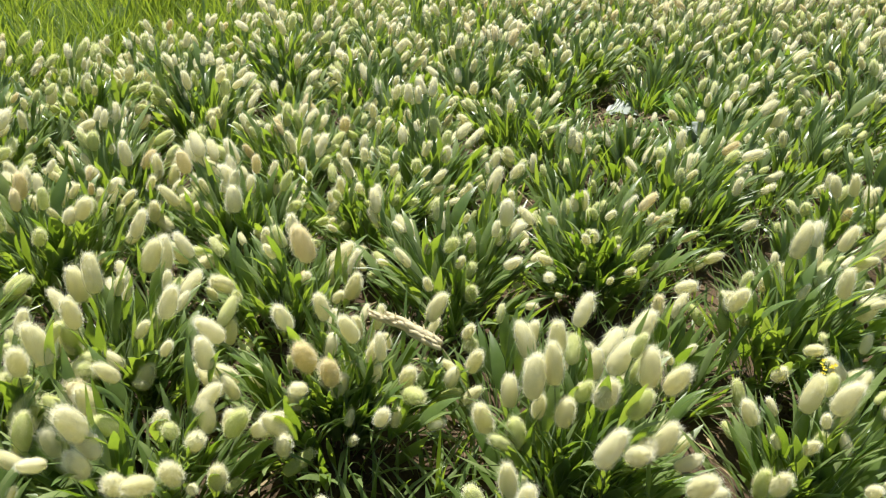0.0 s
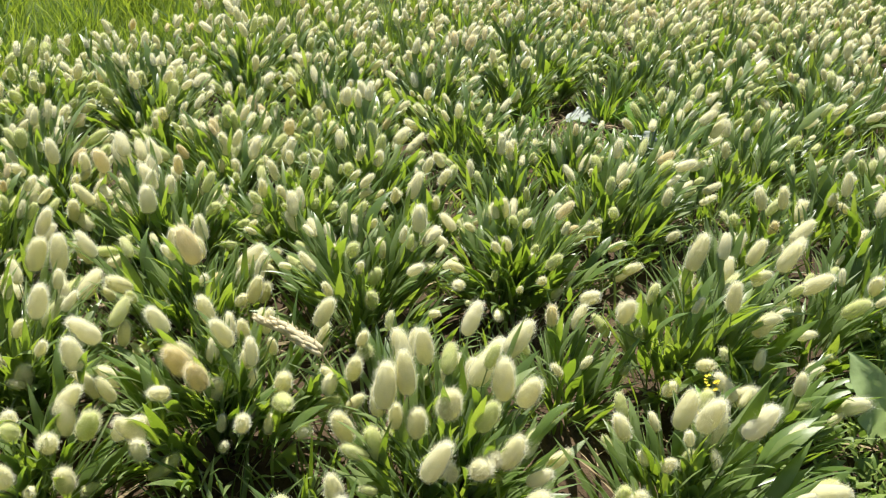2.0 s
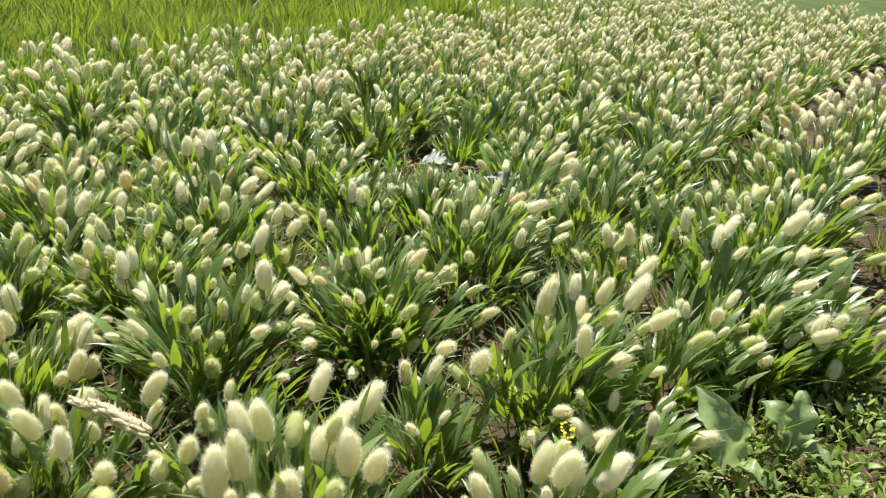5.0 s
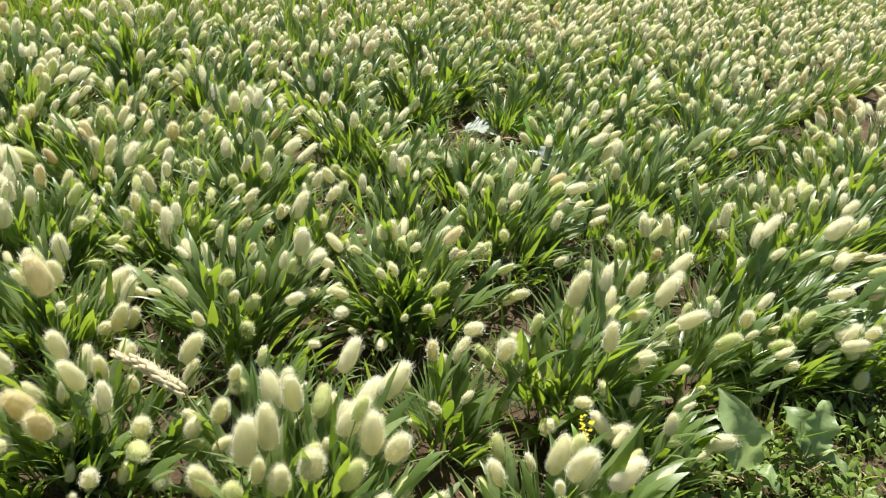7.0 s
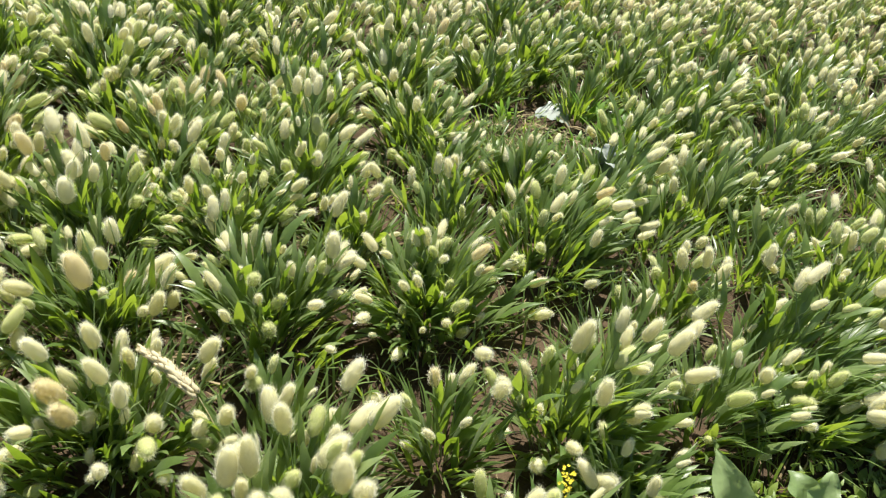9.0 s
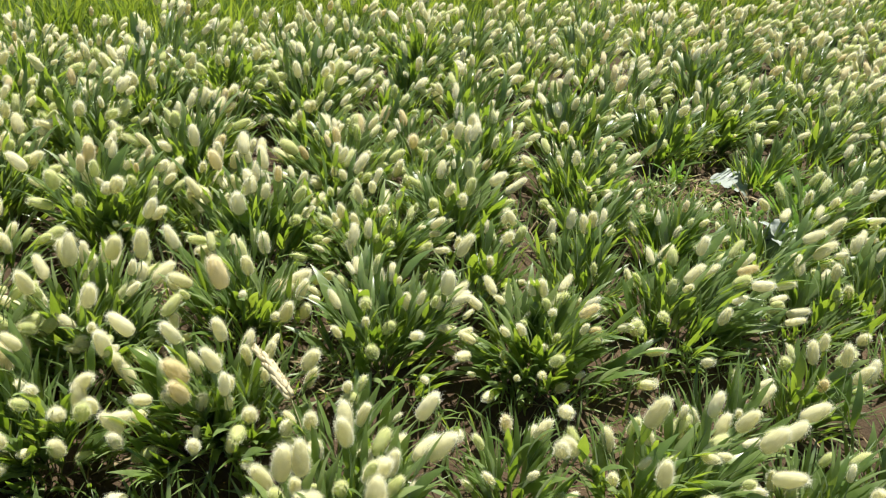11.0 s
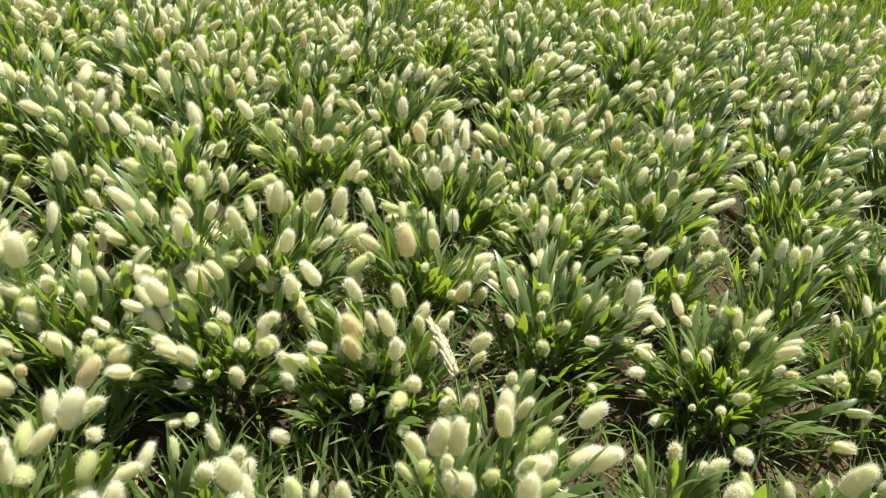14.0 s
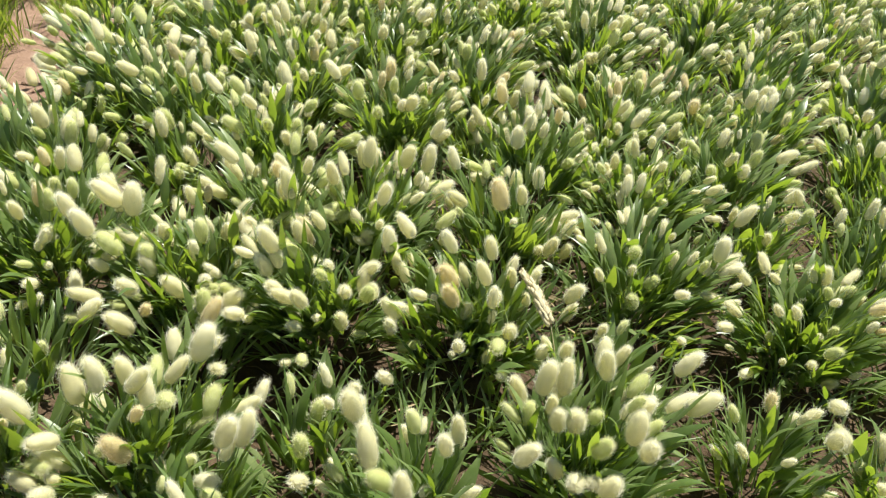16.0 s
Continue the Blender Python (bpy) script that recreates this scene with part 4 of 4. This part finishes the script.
# thin young grass in the gaps between the clumps
gap_grass = Heap()
for cx, cy in BARE:
    if cy < 1.2 or math.hypot(cx - 0.66, cy - 2.56) < 0.14:
        continue
    for k in range(110):
        a, q = rng.uniform(0, 6.28), 0.13 * math.sqrt(rng.random())
        loose_leaf(rng, gap_grass, (cx + q * math.cos(a), cy + q * math.sin(a), 0), (math.cos(a) * 0.6, math.sin(a) * 0.6, 0.8), rng.uniform(0.05, 0.13), 0.5, 0.055, 4)
for k in range(900):
    u = rng.uniform(1.0, 3.4)
    x, y = place(u, 0.66 + rng.choice((-1, 1)) * rng.uniform(0.02, 0.11))
    loose_leaf(rng, gap_grass, (x, y, 0), (rng.uniform(-0.6, 0.6), rng.uniform(-0.6, 0.6), 0.7), rng.uniform(0.05, 0.12), 0.4, 0.055, 4)
for k in range(260):
    x, y = place(rng.uniform(0.3, 0.95), 0.6 + rng.uniform(-0.05, 0.08))
    loose_leaf(rng, gap_grass, (x, y, 0), (rng.uniform(-0.6, 0.6), rng.uniform(-0.6, 0.6), 0.7), rng.uniform(0.06, 0.14), 0.4, 0.06, 4)
tagged(new("young_grass", gap_grass.mesh("young_grass", [leaf_far_mat])), "thin young grass blades sprouting in soil gaps", "grass", kind="stuff")

# dry straw and crumbs of earth on the soil
straw, clods = Heap(), Heap()
for k in range(900):
    u, v = rng.uniform(-0.9, 3.2), rng.uniform(0.1, 2.2)
    x, y = place(u, v)
    a, long = rng.uniform(0, 6.28), rng.uniform(0.02, 0.09)
    z = 0.012
    p0, p1 = np.array((x, y, z)), np.array((x + long * math.cos(a), y + long * math.sin(a), z + rng.uniform(-0.004, 0.012)))
    mid = (p0 + p1) / 2 + np.array((rng.uniform(-0.006, 0.006), rng.uniform(-0.006, 0.006), 0.006))
    straw.add(*tube([p0, mid, p1], rng.uniform(0.0007, 0.0016), 0.0006, 3))
for k in range(700):
    px, py = rng.choice(taken)
    if math.hypot(px - 0.3, py - 0.1) > 2.2:
        continue
    a, q, long = rng.uniform(0, 6.28), rng.uniform(0.06, 0.2), rng.uniform(0.06, 0.14)
    loose_leaf(rng, straw, (px + q * math.cos(a), py + q * math.sin(a), rng.uniform(0.006, 0.02)), (math.cos(a + rng.uniform(-1, 1)), math.sin(a), 0.12), long, 0.3, 0.045, 4)
for cx, cy in BARE:
    for k in range(26):
        a, q = rng.uniform(0, 6.28), 0.15 * math.sqrt(rng.random())
        loose_leaf(rng, straw, (cx + q * math.cos(a), cy + q * math.sin(a), rng.uniform(0.008, 0.02)), (rng.uniform(-1, 1), rng.uniform(-1, 1), 0.1), rng.uniform(0.04, 0.11), 0.3, 0.05, 4)
tagged(new("dry_straw", straw.mesh("dry_straw", [dry_mat])), "scattered dry straw and dead blades on the soil", "straw", kind="stuff")
for k in range(1500):
    x, y = place(rng.uniform(-1.0, 3.0), rng.uniform(0.0, 2.4))
    r = rng.uniform(0.002, 0.009)
    v = np.array([(math.cos(q) * r * rng.uniform(0.7, 1.2), math.sin(q) * r * rng.uniform(0.7, 1.2), zz * r * rng.uniform(0.6, 0.9)) for zz in (-0.5, 0.5) for q in (0, 1.26, 2.5, 3.77, 5.0)] + [(0, 0, r * 0.85)])
    clods.add(v + np.array((x, y, 0.002)), [(i, (i + 1) % 5, 5 + (i + 1) % 5, 5 + i) for i in range(5)] + [(5 + i, 5 + (i + 1) % 5, 10) for i in range(5)])
tagged(new("soil_crumbs", clods.mesh("soil_crumbs", [soil_mat], smooth=False)), "small crumbs and clods of dry earth", "soil", kind="stuff")


def grass_ear(x, y, tip, way, long, thick, mat, label, seed):
    """A bent stalk with a plump ear of overlapping spikelets."""
    rng = random.Random(seed)
    thing = tagged(new("grass_ear"), label, "grass ear")
    thing.matrix_basis = pose(x, y, 0)
    way = np.array(way) / np.linalg.norm(way)
    stalk = Heap()
    stalk.add(*tube(shoot(rng, tip, (0, 0, -0.01)), 0.0014, 0.0009))
    part("stalk", stalk.mesh("stalk", [mat]), thing)
    grain = Heap()
    v, f, _ = fluffy_head(rng, 5, 6, 14, 0.03, 0.27, 0.12, -0.3, (0.1, 0.28), 1.0, down=())
    grain.add(v, f)
    seed_mesh = grain.mesh("spikelet", [mat])
    for k in range(44):
        s = k / 43
        a = k * 2.4
        turn = aim(way)
        out = turn @ Vector((math.cos(a), math.sin(a), 0))
        r = thick * (1.0 - 0.65 * s) * rng.uniform(0.8, 1.15)
        p = np.array(tip) + way * long * s + np.array((0, 0, -0.25 * long * s * s)) + np.array(out) * r * 0.5
        size = long * 0.3 * (1 - 0.3 * s) * rng.uniform(0.7, 1.3)
        spike = part("spikelet", seed_mesh, thing)
        spike.matrix_basis = Matrix.Translation(Vector(p)) @ aim(way + np.array(out) * rng.uniform(0.02, 0.16)).to_4x4() @ Matrix.Diagonal((size, size, size, 1))


grass_ear(0.15, 0.98, (-0.085, 0.045, 0.186), (-0.82, 0.43, 0.37), 0.125, 0.0105, spike_mat, "ripe straw-coloured grass ear bent over between the clumps", 61)
grass_ear(0.18, 2.62, (0.0, 0.0, 0.12), (0.1, 0.0, 1), 0.09, 0.005, stem_mat, "slim upright green grass ear beside a clump", 62)
grass_ear(0.47, 2.5, (0.0, 0.0, 0.18), (0.12, 0.05, 1), 0.08, 0.006, stem_mat, "slim upright green grass ear beside a bare patch", 63)

# a sprig with small yellow flowers
sprig = tagged(new("yellow_flower_sprig"), "thin green sprig with tiny bright yellow flowers", "flower")
sprig.matrix_basis = pose(0.655, 0.98, 0)
line = Heap()
line.add(*tube([(0, 0, -0.01), (0.004, 0.003, 0.09), (0.0, 0.0, 0.2)], 0.0014, 0.0008))
part("stalk", line.mesh("stalk", [stem_mat]), sprig)
for k in range(7):
    heap = Heap()
    v, f = blade(rng.uniform(0.03, 0.05), 0.012, rng.uniform(0.4, 1.2), 5)
    heap.add(v, f)
    part("leaf", heap.mesh("leaf", [small_weed_mat]), sprig).matrix_basis = Matrix.Translation((0, 0, 0.03 + 0.018 * k)) @ Matrix.Rotation(k * 2.4, 4, "Z") @ Matrix.Rotation(0.7, 4, "Y")
petals = Heap()
for q in range(4):
    v, f = blade(0.0034, 0.003, 0.6, 3, 0.1, 0.4)
    m = np.array(Matrix.Rotation(q * math.pi / 2, 3, "Z") @ Matrix.Rotation(1.0, 3, "Y"))
    petals.add((m @ v.T).T, f)
bloom = petals.mesh("flower", [petal_mat])
for k in range(40):
    a, h = rng.uniform(0, 6.28), rng.uniform(0.125, 0.205)
    part("flower", bloom, sprig).matrix_basis = Matrix.Translation((0.009 * math.cos(a), 0.009 * math.sin(a), h)) @ Matrix.Rotation(rng.uniform(-0.7, 0.7), 4, "X")
